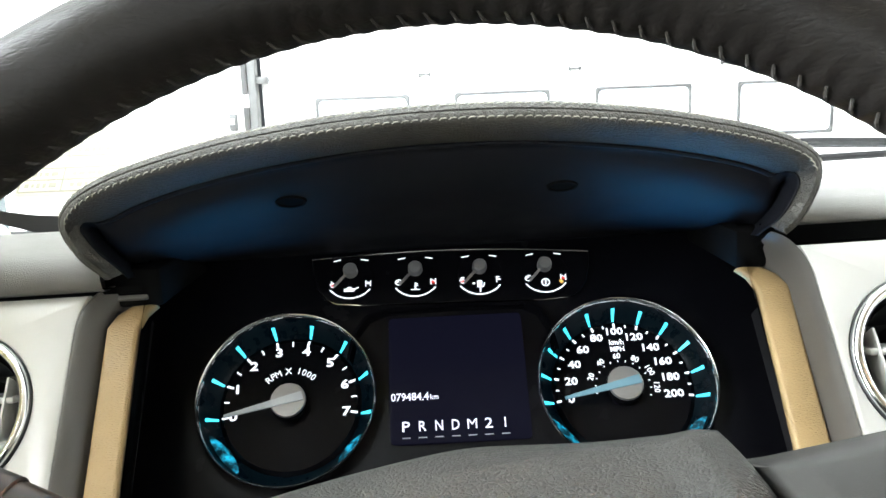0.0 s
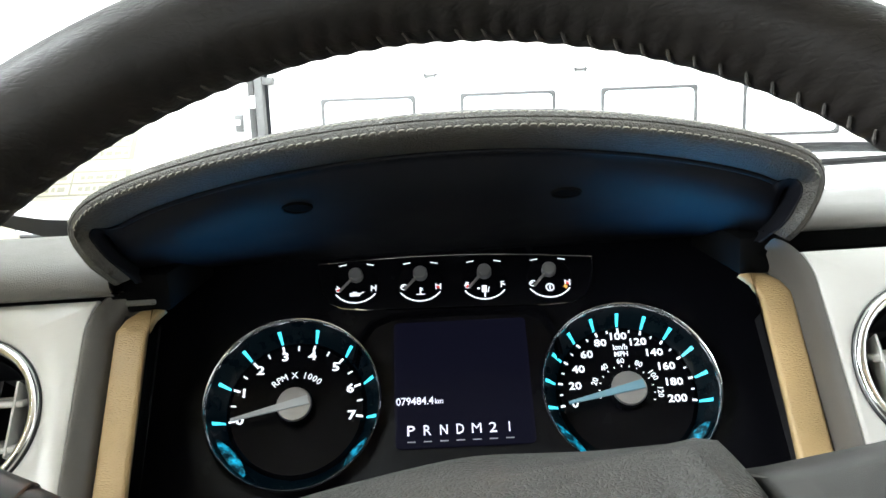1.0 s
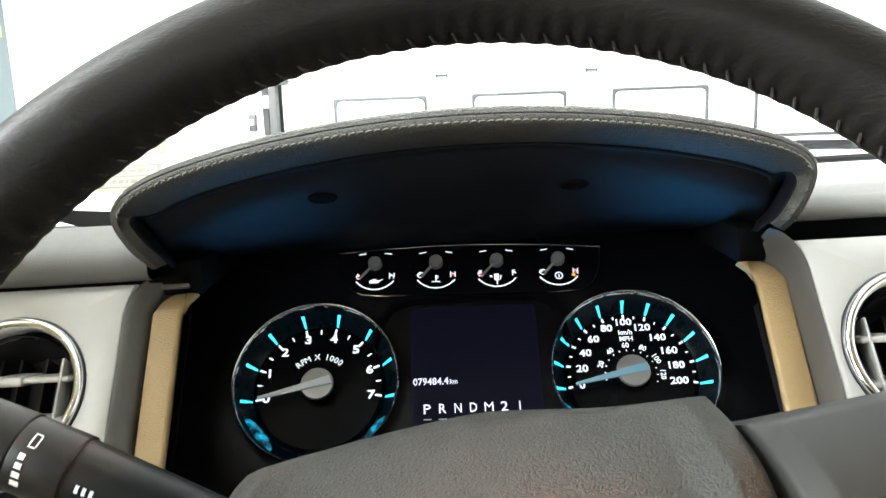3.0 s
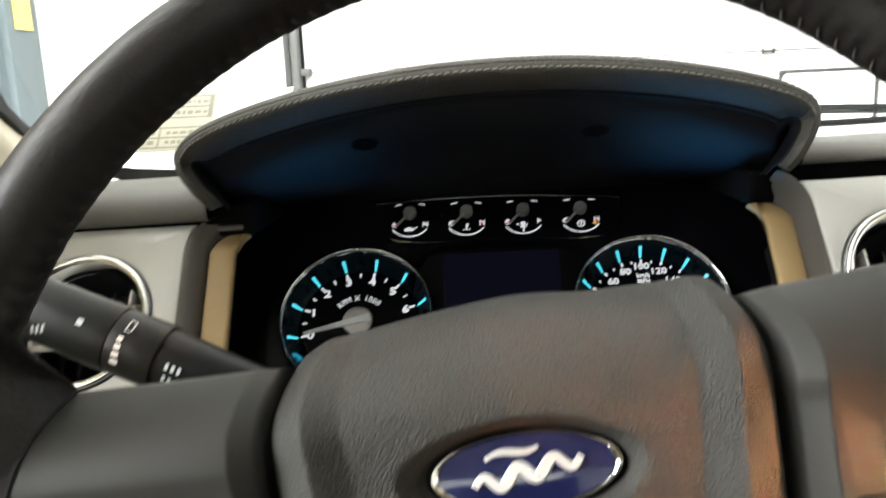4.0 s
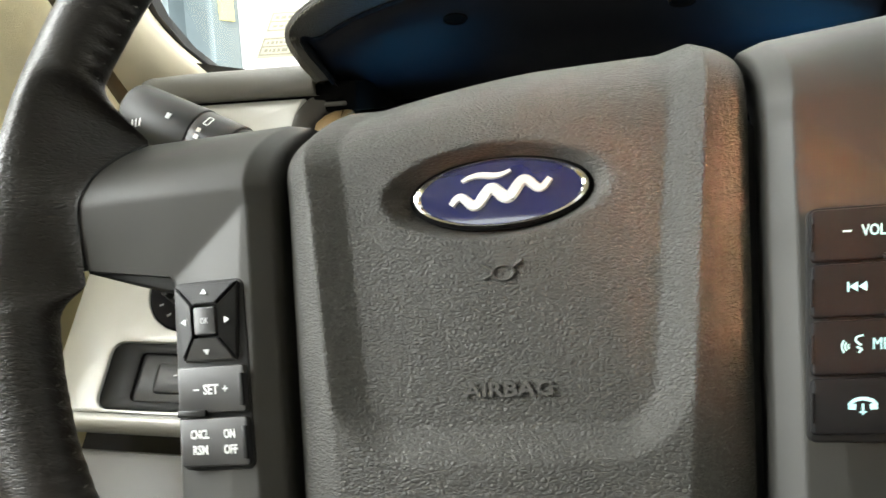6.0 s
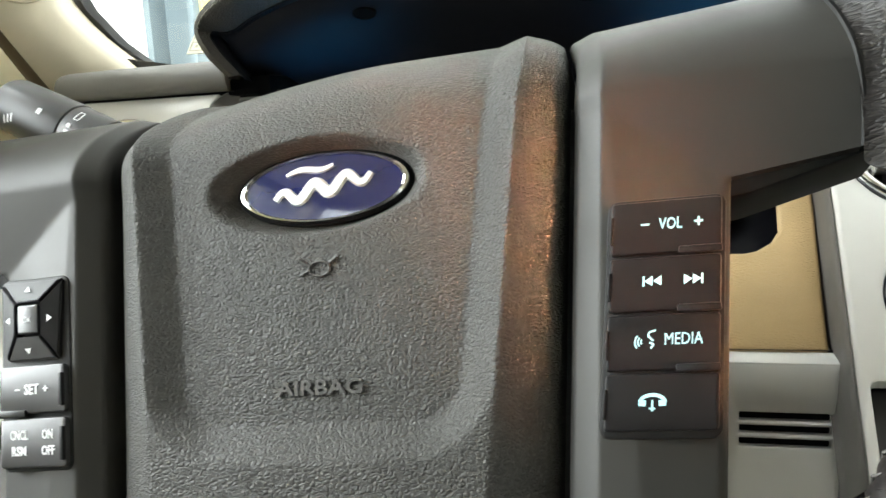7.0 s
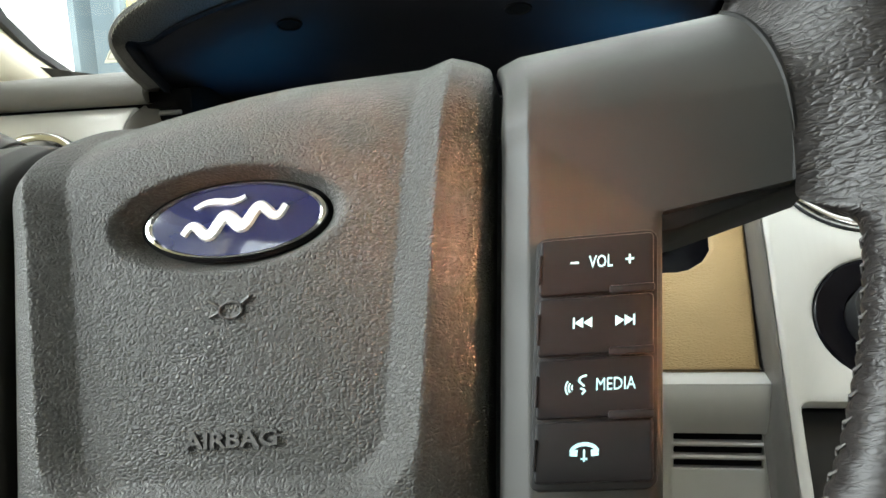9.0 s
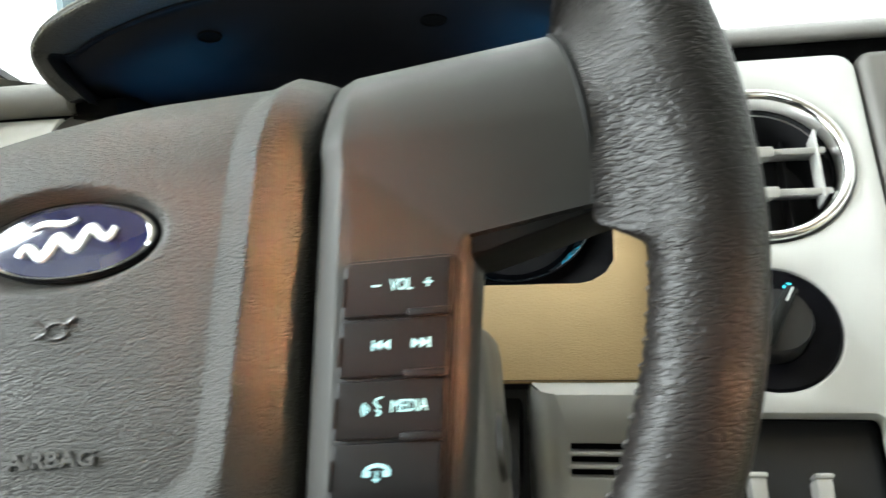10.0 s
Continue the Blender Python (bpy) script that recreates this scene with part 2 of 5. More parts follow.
def skirt(bm, depth):
    """Pulls the open border of a sheet back along -z."""
    edges = [e for e in bm.edges if e.is_boundary]
    got = bmesh.ops.extrude_edge_only(bm, edges=edges)["geom"]
    for v in got:
        if isinstance(v, bmesh.types.BMVert):
            v.co.z -= depth


def box(bm, x0, x1, y0, y1, z0, z1, bevel=0.0, seg=2, m=None):
    got = bmesh.ops.create_cube(bm, size=1)["verts"]
    for v in got:
        v.co = Vector(((x0 + x1) / 2 + v.co.x * (x1 - x0), (y0 + y1) / 2 + v.co.y * (y1 - y0), (z0 + z1) / 2 + v.co.z * (z1 - z0)))
    if bevel:
        edges = list({e for v in got for e in v.link_edges})
        got = bmesh.ops.bevel(bm, geom=edges, offset=bevel, segments=seg, affect="EDGES", profile=0.5)["verts"]
    if m is not None:
        seen = set(got)
        for v in list(seen):
            for f in v.link_faces:
                seen.update(f.verts)
        bmesh.ops.transform(bm, matrix=m, verts=list(seen))


def boxed(*a, **k):
    bm = bmesh.new()
    box(bm, *a, **k)
    return bm


def rrect(x0, x1, y0, y1, r, n=6):
    """A rounded rectangle, anticlockwise."""
    out = []
    for cx, cy, a0 in ((x1 - r, y1 - r, 0), (x0 + r, y1 - r, 90), (x0 + r, y0 + r, 180), (x1 - r, y0 + r, 270)):
        for i in range(n + 1):
            a = radians(a0 + 90 * i / n)
            out.append((cx + r * math.cos(a), cy + r * math.sin(a)))
    return out


def ring_pts(cx, cy, r, n=48, ry=None):
    return [(cx + r * math.cos(2 * math.pi * i / n), cy + (ry or r) * math.sin(2 * math.pi * i / n)) for i in range(n)]


def offset_loop(pts, d):
    """Moves a closed, anticlockwise loop inwards by d."""
    out, n = [], len(pts)
    for i in range(n):
        a, b, c = Vector(pts[i - 1]), Vector(pts[i]), Vector(pts[(i + 1) % n])
        e1, e2 = b - a, c - b
        n1 = Vector((-e1.y, e1.x)).normalized() if e1.length > 1e-9 else Vector((0, 0))
        n2 = Vector((-e2.y, e2.x)).normalized() if e2.length > 1e-9 else Vector((0, 0))
        s = n1 + n2
        if s.length < 1e-6:
            s = n1
        s = s.normalized() / max(0.5, s.normalized().dot(n1) if n1.length else 1)
        out.append((b.x + s.x * d, b.y + s.y * d))
    return out


def plate(bm, outer, holes=(), z=0.0, depth=0.003, chamfer=0.0008, back=False):
    """A flat plate in the xy plane with rounded-off rims; its front lies at z."""
    fronts = []
    for loop, sign in [(outer, 1)] + [(h, -1) for h in holes]:
        rows = []
        for off, dz in ((chamfer, 0), (chamfer * 0.3, chamfer * 0.3), (0, chamfer), (0, depth)):
            rows.append([(x, y, z - dz) for x, y in (offset_loop(loop, sign * off) if off else loop)])
        vs = faces_from(bm, rows, close_u=True)
        fronts.append((vs[0], vs[-1]))
    for k in ((0, 1) if back else (0,)):
        edges = []
        for pair in fronts:
            loop = pair[k]
            for i in range(len(loop)):
                e = bm.edges.get((loop[i - 1], loop[i]))
                edges.append(e)
        bmesh.ops.triangle_fill(bm, use_beauty=True, use_dissolve=False, edges=edges, normal=(0, 0, 1))


def plated(*a, **k):
    bm = bmesh.new()
    plate(bm, *a, **k)
    return bm


def lathe(bm, prof, n=48, m=None, ry=1.0, arc=None):
    """Turns (radius, height) pairs round z."""
    rows = []
    a0, a1 = arc or (0, 2 * math.pi)
    k = n if arc is None else n + 1
    for r, h in prof:
        rows.append([Vector((r * math.cos(a0 + (a1 - a0) * i / n), ry * r * math.sin(a0 + (a1 - a0) * i / n), h)) for i in range(k)])
    if m is not None:
        rows = [[m @ p for p in row] for row in rows]
    faces_from(bm, rows, close_u=arc is None)


def lathed(prof, n=48, m=None, ry=1.0, arc=None):
    bm = bmesh.new()
    lathe(bm, prof, n, m, ry, arc)
    return bm


def tube(bm, pts, r, n=8, radii=None):
    """A round cord along points."""
    pts = [Vector(p) for p in pts]
    rows, up = [], Vector((0.13, 0.31, 0.94))
    for i, p in enumerate(pts):
        d = (pts[min(i + 1, len(pts) - 1)] - pts[max(i - 1, 0)]).normalized()
        a = d.cross(up).normalized()
        b = d.cross(a)
        rr = radii[i] if radii else r
        rows.append([p + (a * math.cos(t) + b * math.sin(t)) * rr for t in [2 * math.pi * k / n for k in range(n)]])
    vs = faces_from(bm, rows, close_u=True)
    bm.faces.new(vs[0])
    bm.faces.new(list(reversed(vs[-1])))


def bar(bm, x0, y0, x1, y1, w, z, h=0.0002):
    """A flat stroke from one point to another."""
    a, b = Vector((x0, y0)), Vector((x1, y1))
    d = (b - a).normalized()
    n = Vector((-d.y, d.x)) * w / 2
    top = [bm.verts.new((p.x, p.y, z + h)) for p in (a - n, b - n, b + n, a + n)]
    low = [bm.verts.new((p.x, p.y, z)) for p in (a - n, b - n, b + n, a + n)]
    bm.faces.new(top)
    for i in range(4):
        bm.faces.new((low[i - 1], low[i], top[i], top[i - 1]))


def writing(name, body, size, m, material, parent, width=None, bold=0.0, depth=0.0001, label="", stretch=1.0):
    """A word in the built-in font, centred, as a mesh."""
    cu = bpy.data.curves.new(name, "FONT")
    cu.body, cu.size, cu.align_x, cu.align_y, cu.extrude, cu.offset, cu.resolution_u = body, size, "CENTER", "CENTER", depth, bold, 2
    tmp = new(name, cu)
    bpy.context.view_layer.update()
    me = bpy.data.meshes.new_from_object(tmp.evaluated_get(bpy.context.evaluated_depsgraph_get()))
    bpy.data.objects.remove(tmp)
    xs = [v.co.x for v in me.vertices]
    ys = [v.co.y for v in me.vertices]
    cx, cy = (min(xs) + max(xs)) / 2, (min(ys) + max(ys)) / 2
    s = width / (max(xs) - min(xs)) if width else stretch
    for v in me.vertices:
        v.co = m @ Vector(((v.co.x - cx) * s, v.co.y - cy, v.co.z))
    me.materials.clear()
    me.materials.append(material)
    ob = new(name, me)
    ob.parent = parent
    if label:
        tagged(ob, label)
    return ob


def at(x, y, z=0.0, turn=0.0):
    return pose(x, y, z, 0, 0, turn)


def smooth01(t):
    t = min(1, max(0, t))
    return t * t * (3 - 2 * t)


def frame_of(origin, u, v, w):
    m = Matrix((u, v, w)).transposed().to_4x4()
    m.translation = origin
    return m


# frames: the wheel (x right, y up its face, z to the driver), the dash as it leans back, the cluster's face
LEAN_W, TURN_W = radians(23), radians(6)
v0, u0 = Vector((0, math.sin(LEAN_W), math.cos(LEAN_W))), Vector((1, 0, 0))
wu = u0 * math.cos(TURN_W) + v0 * math.sin(TURN_W)
wv = v0 * math.cos(TURN_W) - u0 * math.sin(TURN_W)
WHEEL = frame_of((0.009, 0.172, 1.392), wu, wv, wu.cross(wv))
CAR = pose(0.004, 0.478, 1.428, 0, -1.3, 2.0)
SLANT = CAR @ pose(0, 0, 0, 90 - 38, 0, 0)
CLUSTER = pose(0.004, 0.517, 1.3485, 0, -0.6, 2.0) @ pose(0, 0, 0, 90 - 40, 0, 0)

# ---- garage ----


def structure(name, bm, material, label, category, smooth=32, parent=None):
    return tagged(finish(name, bm, material, parent, "", smooth), label, category, kind="structure")


structure("ground", boxed(-6, 6, -6, 6, -0.1, 0.0), CONCRETE, "grey concrete garage floor under the truck", "floor")
structure("garage_ceiling", boxed(-6, 6, -6, 6, 3.8, 3.9), WALLPAINT, "plain white painted garage ceiling", "ceiling")
structure("wall_west", boxed(-6.1, -6, -6, 6, 0, 3.8), WALLPAINT, "plain white painted garage side wall", "wall")
structure("wall_east", boxed(6, 6.1, -6, 6, 0, 3.8), WALLPAINT, "plain white painted garage side wall", "wall")
structure("wall_south", boxed(-6, 6, -6.1, -6, 0, 3.8), WALLPAINT, "plain white painted garage back wall", "wall")
wall_n = thing("wall_north", Matrix.Identity(4), "white painted front wall round the garage door", "wall", kind="structure")
part("wall_panel", boxed(-6, -1.36, 5.06, 5.2, 0, 3.8), WALLPAINT, wall_n)
part("wall_panel", boxed(3.6, 6, 5.06, 5.2, 0, 3.8), WALLPAINT, wall_n)
part("lintel", boxed(-1.36, 3.6, 5.06, 5.2, 2.9, 3.8), WALLPAINT, wall_n)

# sectional door: panels with window openings in one row
gdoor = thing("garage_door", Matrix.Identity(4), "closed white sectional garage door with a row of windows", "garage door", kind="structure")
WIN_X = [-0.894, -0.028, 0.838, 1.704]
for z0, z1 in ((0.0, 0.56), (0.565, 1.12), (1.125, 1.66), (1.665, 2.22), (2.225, 2.9)):
    bm = bmesh.new()
    holes = []
    if abs(z0 - 1.125) < 0.01:
        holes = [rrect(x + 0.016, x + 0.570, 1.229, 1.526, 0.03, 3) for x in WIN_X]
    plate(bm, rrect(-1.22, 3.6, z0, z1, 0.004, 2), holes, 0, 0.045, 0.004, back=True)
    bm.transform(pose(0, 5.02, 0, 90, 0, 0))
    part("door_section", bm, DOORPAINT, gdoor)
for x in WIN_X:
    bm = bmesh.new()
    plate(bm, rrect(x, x + 0.586, 1.213, 1.542, 0.016, 3), [rrect(x + 0.019, x + 0.567, 1.232, 1.523, 0.03, 3)], 0, 0.012, 0.002)
    bm.transform(pose(0, 5.006, 0, 90, 0, 0))
    fr = part("window_frame", bm, GREYMETAL, gdoor, "thin dark grey window frame")
    part("pane", boxed(x + 0.005, x + 0.581, 5.036, 5.042, 1.218, 1.537), SKYPANE, fr, "frosted window pane, daylight put in as glow")
for x in (-0.21, 0.71, 1.63):
    bm = bmesh.new()
    box(bm, x - 0.034, x + 0.034, 4.985, 5.016, 1.655, 1.665, 0.002)
    box(bm, x - 0.036, x - 0.028, 4.985, 5.016, 1.645, 1.675, 0.002)
    box(bm, x + 0.028, x + 0.036, 4.985, 5.016, 1.645, 1.675, 0.002)
    part("hinge", bm, GREYMETAL, gdoor, "small grey steel hinge")
track = thing("door_track", Matrix.Identity(4), "grey steel vertical track beside the garage door", "door track", kind="structure")
part("rail", boxed(-1.285, -1.235, 4.93, 5.0, 0, 2.9, bevel=0.004), GREYMETAL, track)
part("bracket", boxed(-1.235, -1.17, 4.94, 5.0, 1.64, 1.685, bevel=0.003), GREYMETAL, track)
part("bracket", boxed(-1.33, -1.285, 4.97, 5.0, 1.50, 1.58, bevel=0.003), VANE, track)
sw = thing("wall_switch", Matrix.Identity(4), "small grey door switch box on the wall", "switch")
part("box", boxed(-1.445, -1.40, 5.02, 5.06, 1.36, 1.465, bevel=0.004), GREYMETAL, sw)
part("button", boxed(-1.435, -1.41, 5.005, 5.02, 1.40, 1.435, bevel=0.003), WALLPAINT, sw)
post = thing("steel_post", Matrix.Identity(4), "blue-grey steel column with flanges and yellow tape", "post", kind="structure")
part("web", boxed(-3.30, -2.98, 4.90, 4.94, 0, 3.8), STEEL, post)
part("flange", boxed(-3.00, -2.955, 4.72, 5.05, 0, 3.8, bevel=0.004), STEEL, post)
part("flange", boxed(-3.34, -3.29, 4.72, 5.05, 0, 3.8, bevel=0.004), STEEL, post)
part("tape", boxed(-2.955, -2.935, 4.80, 4.96, 2.0, 2.9), mat("yellow_tape", (0.75, 0.62, 0.18), 0.5), post, "strip of yellow tape")

# ---- the truck outside the glass ----
hood = thing("truck_hood", Matrix.Identity(4), "white painted truck hood in front of the windshield", "hood")
bm = bmesh.new()
faces_from(bm, [[(x, y, 1.385 - 0.05 * (y - 1.0) - 0.03 * (y - 1.0) ** 2 - 0.06 * (x - 0.4) ** 2) for x in np.linspace(-0.5, 1.3, 19)] for y in np.linspace(0.98, 2.4, 16)])
skirt(bm, 0.25)
part("panel", bm, TRUCKPAINT, hood)
cowl = thing("cowl", Matrix.Identity(4), "black plastic cowl below the windshield", "cowl")
bm = bmesh.new()
faces_from(bm, [[(x, y, z) for x in np.linspace(-0.5, 1.3, 12)] for y, z in ((0.705, 1.405), (0.72, 1.425), (0.80, 1.40), (0.97, 1.38), (0.98, 1.33))])
part("panel", bm, TRUCKPAINT, cowl, "pale cowl panel")
part("seal", boxed(-0.42, 1.2, 0.71, 0.722, 1.418, 1.431, bevel=0.003), RUBBER, cowl, "black rubber seal")
wiper = thing("wiper", Matrix.Identity(4), "black wiper arm lying at the foot of the windshield", "wiper")
bm = bmesh.new()
tube(bm, [(0.27, 0.79, 1.478), (0.36, 0.80, 1.476), (0.46, 0.80, 1.472), (0.75, 0.78, 1.468)], 0.005, 8)
part("arm", bm, RUBBER, wiper)
bm = bmesh.new()
tube(bm, [(0.27, 0.775, 1.462), (0.45, 0.785, 1.466), (0.75, 0.775, 1.468)], 0.0035, 8)
part("blade", bm, RUBBER, wiper)
part("pivot", lathed([(0, 0.03), (0.014, 0.028), (0.016, 0.02), (0.016, -0.06), (0, -0.06)], 20, pose(0.75, 0.79, 1.455)), RUBBER, wiper)

# ---- cab shell ----
GY = lambda z, x=-0.33: 0.70 - 0.95 * (z - 1.44) + 0.12 * (1 - min(1, abs(x - 0.4) / 0.74) ** 2)   # the windshield's slope and bow
ws = thing("windshield", Matrix.Identity(4), "clear sloping windshield with a black painted rim", "windshield", kind="structure")
bm = bmesh.new()
faces_from(bm, [[(x, GY(z, x), z) for x in np.linspace(-0.40, 1.20, 25)] for z in np.linspace(1.41, 2.0, 6)])
pane = part("pane", bm, GLASS, ws)
pane.visible_shadow = False
bm = bmesh.new()
curve = [(-0.285, 0.612, 1.437), (-0.310, 0.603, 1.440), (-0.326, 0.592, 1.448), (-0.335, 0.573, 1.467), (-0.338, 0.545, 1.488), (-0.336, 0.508, 1.512), (-0.331, 0.40, 1.60), (-0.326, 0.16, 1.80)]
wide = [0.0004, 0.0012, 0.0022, 0.0034, 0.0048, 0.0058, 0.0068, 0.007]


def outward(p, k=1.16):
    """Further out along the line from the driver's eye."""
    e = Vector((0.035, -0.088, 1.446))
    return e + (Vector(p) - e) * k


def bow(t):
    """The foot of the pillar swings out in a shallow curve."""
    return Vector((-0.0170, 0, -0.0110)) * math.sin(math.pi * min(1, max(0, t / 1.7)))


curve = [outward(Vector(p) + bow((p[2] - 1.440) / 0.072)) + Vector((0.002, 0, 0.005)) for p in curve]
faces_from(bm, [[(x - w, y - 0.010, z - w * 0.6), (x + w * 0.5, y - 0.012, z), (x + w * 0.5, y + 0.004, z)] for (x, y, z), w in zip(curve, wide)])
part("rim_band", bm, RUBBER, ws, "black painted edge of the glass")
bm = bmesh.new()
edge = ((-0.405, 1.4725, 1.4640), (-0.352, 1.4640, 1.4560), (-0.311, 1.4578, 1.4440), (-0.280, 1.4560, 1.4440), (-0.190, 1.4550, 1.4440))
faces_from(bm, [[(x, 0.620, z) for x, z, _ in edge], [(x, 0.620, z) for x, _, z in edge], [(x, 0.632, z) for x, _, z in edge]])
part("rim_band", bm, RUBBER, ws, "black painted lower edge of the glass")

# registration sheet behind the glass
sheet = thing("paper_sheet", pose(-0.290, 0.652, 1.496, 45, 0, 5), "cream printed form stuck behind the windshield", "paper")
part("leaf", boxed(-0.040, 0.040, -0.035, 0.035, -0.0004, 0.0004), PAPER, sheet)
bm = bmesh.new()
for y0, y1 in ((0.004, 0.030), (-0.031, -0.008)):
    for a, b, c, d in ((-0.038, y0, 0.038, y0), (-0.038, y1, 0.038, y1), (-0.038, (y0 + y1) / 2, 0.038, (y0 + y1) / 2), (-0.038, y0, -0.038, y1), (0.036, y0, 0.036, y1), (-0.006, y0, -0.006, y1)):
        bar(bm, a, b, c, d, 0.0016 if a != 0.036 else 0.004, 0.0005)
part("ruling", bm, INK, sheet, "grey ruled lines")
rnd = random.Random(5)
bm = bmesh.new()
for y in (0.023, 0.010, -0.014, -0.025):
    for x0, x1 in ((-0.034, -0.010), (0.0, 0.030)):
        x = x0
        while x < x1:
            w = rnd.uniform(0.002, 0.006)
            bar(bm, x, y, x + w, y, rnd.uniform(0.003, 0.0045), 0.0005)
            x += w + 0.0018
part("print", bm, INK, sheet, "unreadable grey print")

pillar = thing("pillar_trim", Matrix.Identity(4), "cream plastic windshield pillar trim", "pillar trim", kind="structure")
bm = bmesh.new()
rows = []
for t in np.linspace(-0.35, 3.6, 30):
    a = Vector((-0.334, 0.594, 1.440)).lerp(Vector((-0.342, 0.504, 1.512)), t) + bow(t)
    b = Vector((-0.393, 0.505, 1.440)).lerp(Vector((-0.373, 0.400, 1.535)), t * 0.76)
    out = Vector((0.55, -0.55, -0.30)) * 0.016
    rows.append([outward(a) + Vector((0.002, 0, 0.005)), a.lerp(outward(a), 0.5), a, a.lerp(b, 0.15) + out * 0.5, a.lerp(b, 0.40) + out, a.lerp(b, 0.70) + out, a.lerp(b, 0.92) + out * 0.5, b, b + Vector((-0.02, 0.015, 0.0)), b + Vector((-0.05, 0.08, 0.0))])
faces_from(bm, [r[:7] for r in rows])
part("cover", bm, CREAM, pillar, smooth=60)
# this strip is the pillar's turned-away side, its shade put into brown
bm = bmesh.new()
faces_from(bm, [r[6:] for r in rows])
part("seal", bm, PILLARSHADE, pillar, "side of the pillar with its shade painted dark brown", smooth=60)
tu = Vector((-0.50, -0.80, 0.0)).normalized()
tv = Vector((0.12, -0.62, 0.76)).normalized()
tn = tu.cross(tv).normalized() * -1
tw_m = frame_of((-0.3440, 0.4480, 1.5300), tu, tn.cross(tu), tn)
tweeter = thing("tweeter", tw_m, "round grey speaker grille set in the pillar trim", "speaker")
part("rim", lathed([(0.029, -0.010), (0.029, 0.001), (0.027, 0.003), (0.024, 0.002), (0.024, -0.004)], 40), CREAM, tweeter)
bm = lathed([(0.0, 0.0035), (0.012, 0.003), (0.021, 0.002), (0.0242, 0.0005)], 40)
part("grille", bm, mat("grille_mesh", (0.30, 0.31, 0.30), 0.6, vary=0.1, bump=0.0012, bump_scale=700, kind="grain"), tweeter, "grey perforated grille")

door = thing("door_1", Matrix.Identity(4), "closed beige driver's door with a moulded vinyl panel", "door", kind="structure")
bm = bmesh.new()
prof = [(-0.50, 1.72), (-0.485, 1.64), (-0.468, 1.52), (-0.457, 1.42), (-0.452, 1.348), (-0.457, 1.337)]
faces_from(bm, [[(x, y, z) for x, z in prof] for y in np.linspace(0.16, 0.66, 12)])
part("upper_panel", bm, DOORMAT, door, smooth=50)
bm = bmesh.new()
prof = [(-0.457, 1.335), (-0.450, 1.331), (-0.443, 1.305), (-0.446, 1.25), (-0.456, 1.17), (-0.47, 1.0), (-0.475, 0.75)]
faces_from(bm, [[(x, y, z) for x, z in prof] for y in np.linspace(-0.9, 0.66, 30)])
part("lower_panel", bm, DOORMAT, door, smooth=50)
bm = bmesh.new()
faces_from(bm, [[(x, y, z) for x, z in ((-0.52, 1.40), (-0.475, 1.39), (-0.455, 1.37), (-0.455, 1.338))] for y in np.linspace(-0.9, 0.16, 20)])
part("sill", bm, DOORMAT, door, smooth=50)
bm = bmesh.new()
faces_from(bm, [[(-0.475, y, z), (-0.440, y, z - 0.006), (-0.430, y, z - 0.03), (-0.435, y, z - 0.20)] for y, z in [(0.22 + 0.38 * t, 1.50 - 0.59 * t) for t in np.linspace(0.42, 1, 24)]])
part("pocket", bm, DOORMAT, door, "sloping map pocket of the door", smooth=50)
part("skin", boxed(-0.60, -0.52, -0.95, 0.80, 0.6, 1.38), TRUCKPAINT, door)

shell = thing("cab_shell", Matrix.Identity(4), "cab of the truck with cloth headliner and beige walls", "cab", kind="structure")
part("headliner", boxed(-0.56, 1.36, -1.5, 0.16, 1.98, 2.02), HEADLINER, shell)
part("rear_wall", boxed(-0.6, 1.4, -1.55, -1.5, 0.6, 1.42), CREAM, shell)
part("rear_header", boxed(-0.6, 1.4, -1.55, -1.5, 1.86, 2.02), CREAM, shell)
part("far_door", boxed(1.36, 1.42, -1.5, 0.80, 0.6, 1.36), DOORMAT, shell)
part("centre_pillar", boxed(-0.62, -0.56, -1.15, -0.97, 1.30, 2.0), CREAM, shell)
part("centre_pillar", boxed(1.36, 1.42, -1.15, -0.97, 1.30, 2.0), CREAM, shell)
part("roof_rail", boxed(-0.64, -0.54, -1.5, 0.2, 1.90, 2.02), HEADLINER, shell)
part("roof_rail", boxed(1.34, 1.44, -1.5, 0.2, 1.90, 2.02), HEADLINER, shell)
part("floor_pan", boxed(-0.6, 1.4, -1.5, 0.9, 0.62, 0.68), CARPET, shell)
part("firewall", boxed(-0.6, 1.4, 0.82, 0.86, 0.62, 1.37), BLACK_SOFT, shell)
# unseen lamp; the orange glow of its lens is added
dome = thing("dome_lamp", pose(0.52, 0.02, 1.965), "small unseen dome lamp on the headliner, its glow added", "lamp")
part("housing", boxed(-0.09, 0.09, -0.05, 0.05, -0.02, 0.015, bevel=0.006), HEADLINER, dome)
part("lens", boxed(-0.06, 0.06, -0.035, 0.035, -0.026, -0.02, bevel=0.003), LAMPGLASS, dome)
# unseen seats, kept dark so that little warm light bounces
for x in (-0.02, 0.82):
    seat = thing("seat", pose(x, -0.55, 0.68), "dark taupe leather truck seat", "seat", "front seats")
    part("cushion", boxed(-0.27, 0.27, -0.27, 0.27, 0.0, 0.36, bevel=0.06, seg=3), SEAT, seat)
    part("backrest", boxed(-0.26, 0.26, -0.40, -0.26, 0.30, 0.92, bevel=0.05, seg=3), SEAT, seat)

# ---- steering wheel ----
wheel = thing("steering_wheel", WHEEL, "leather-wrapped steering wheel with grey airbag pad and lit buttons", "steering wheel")
RC, RT = 0.1898, 0.0145
RX, RY = 0.0024, 0.0          # middle of the rim


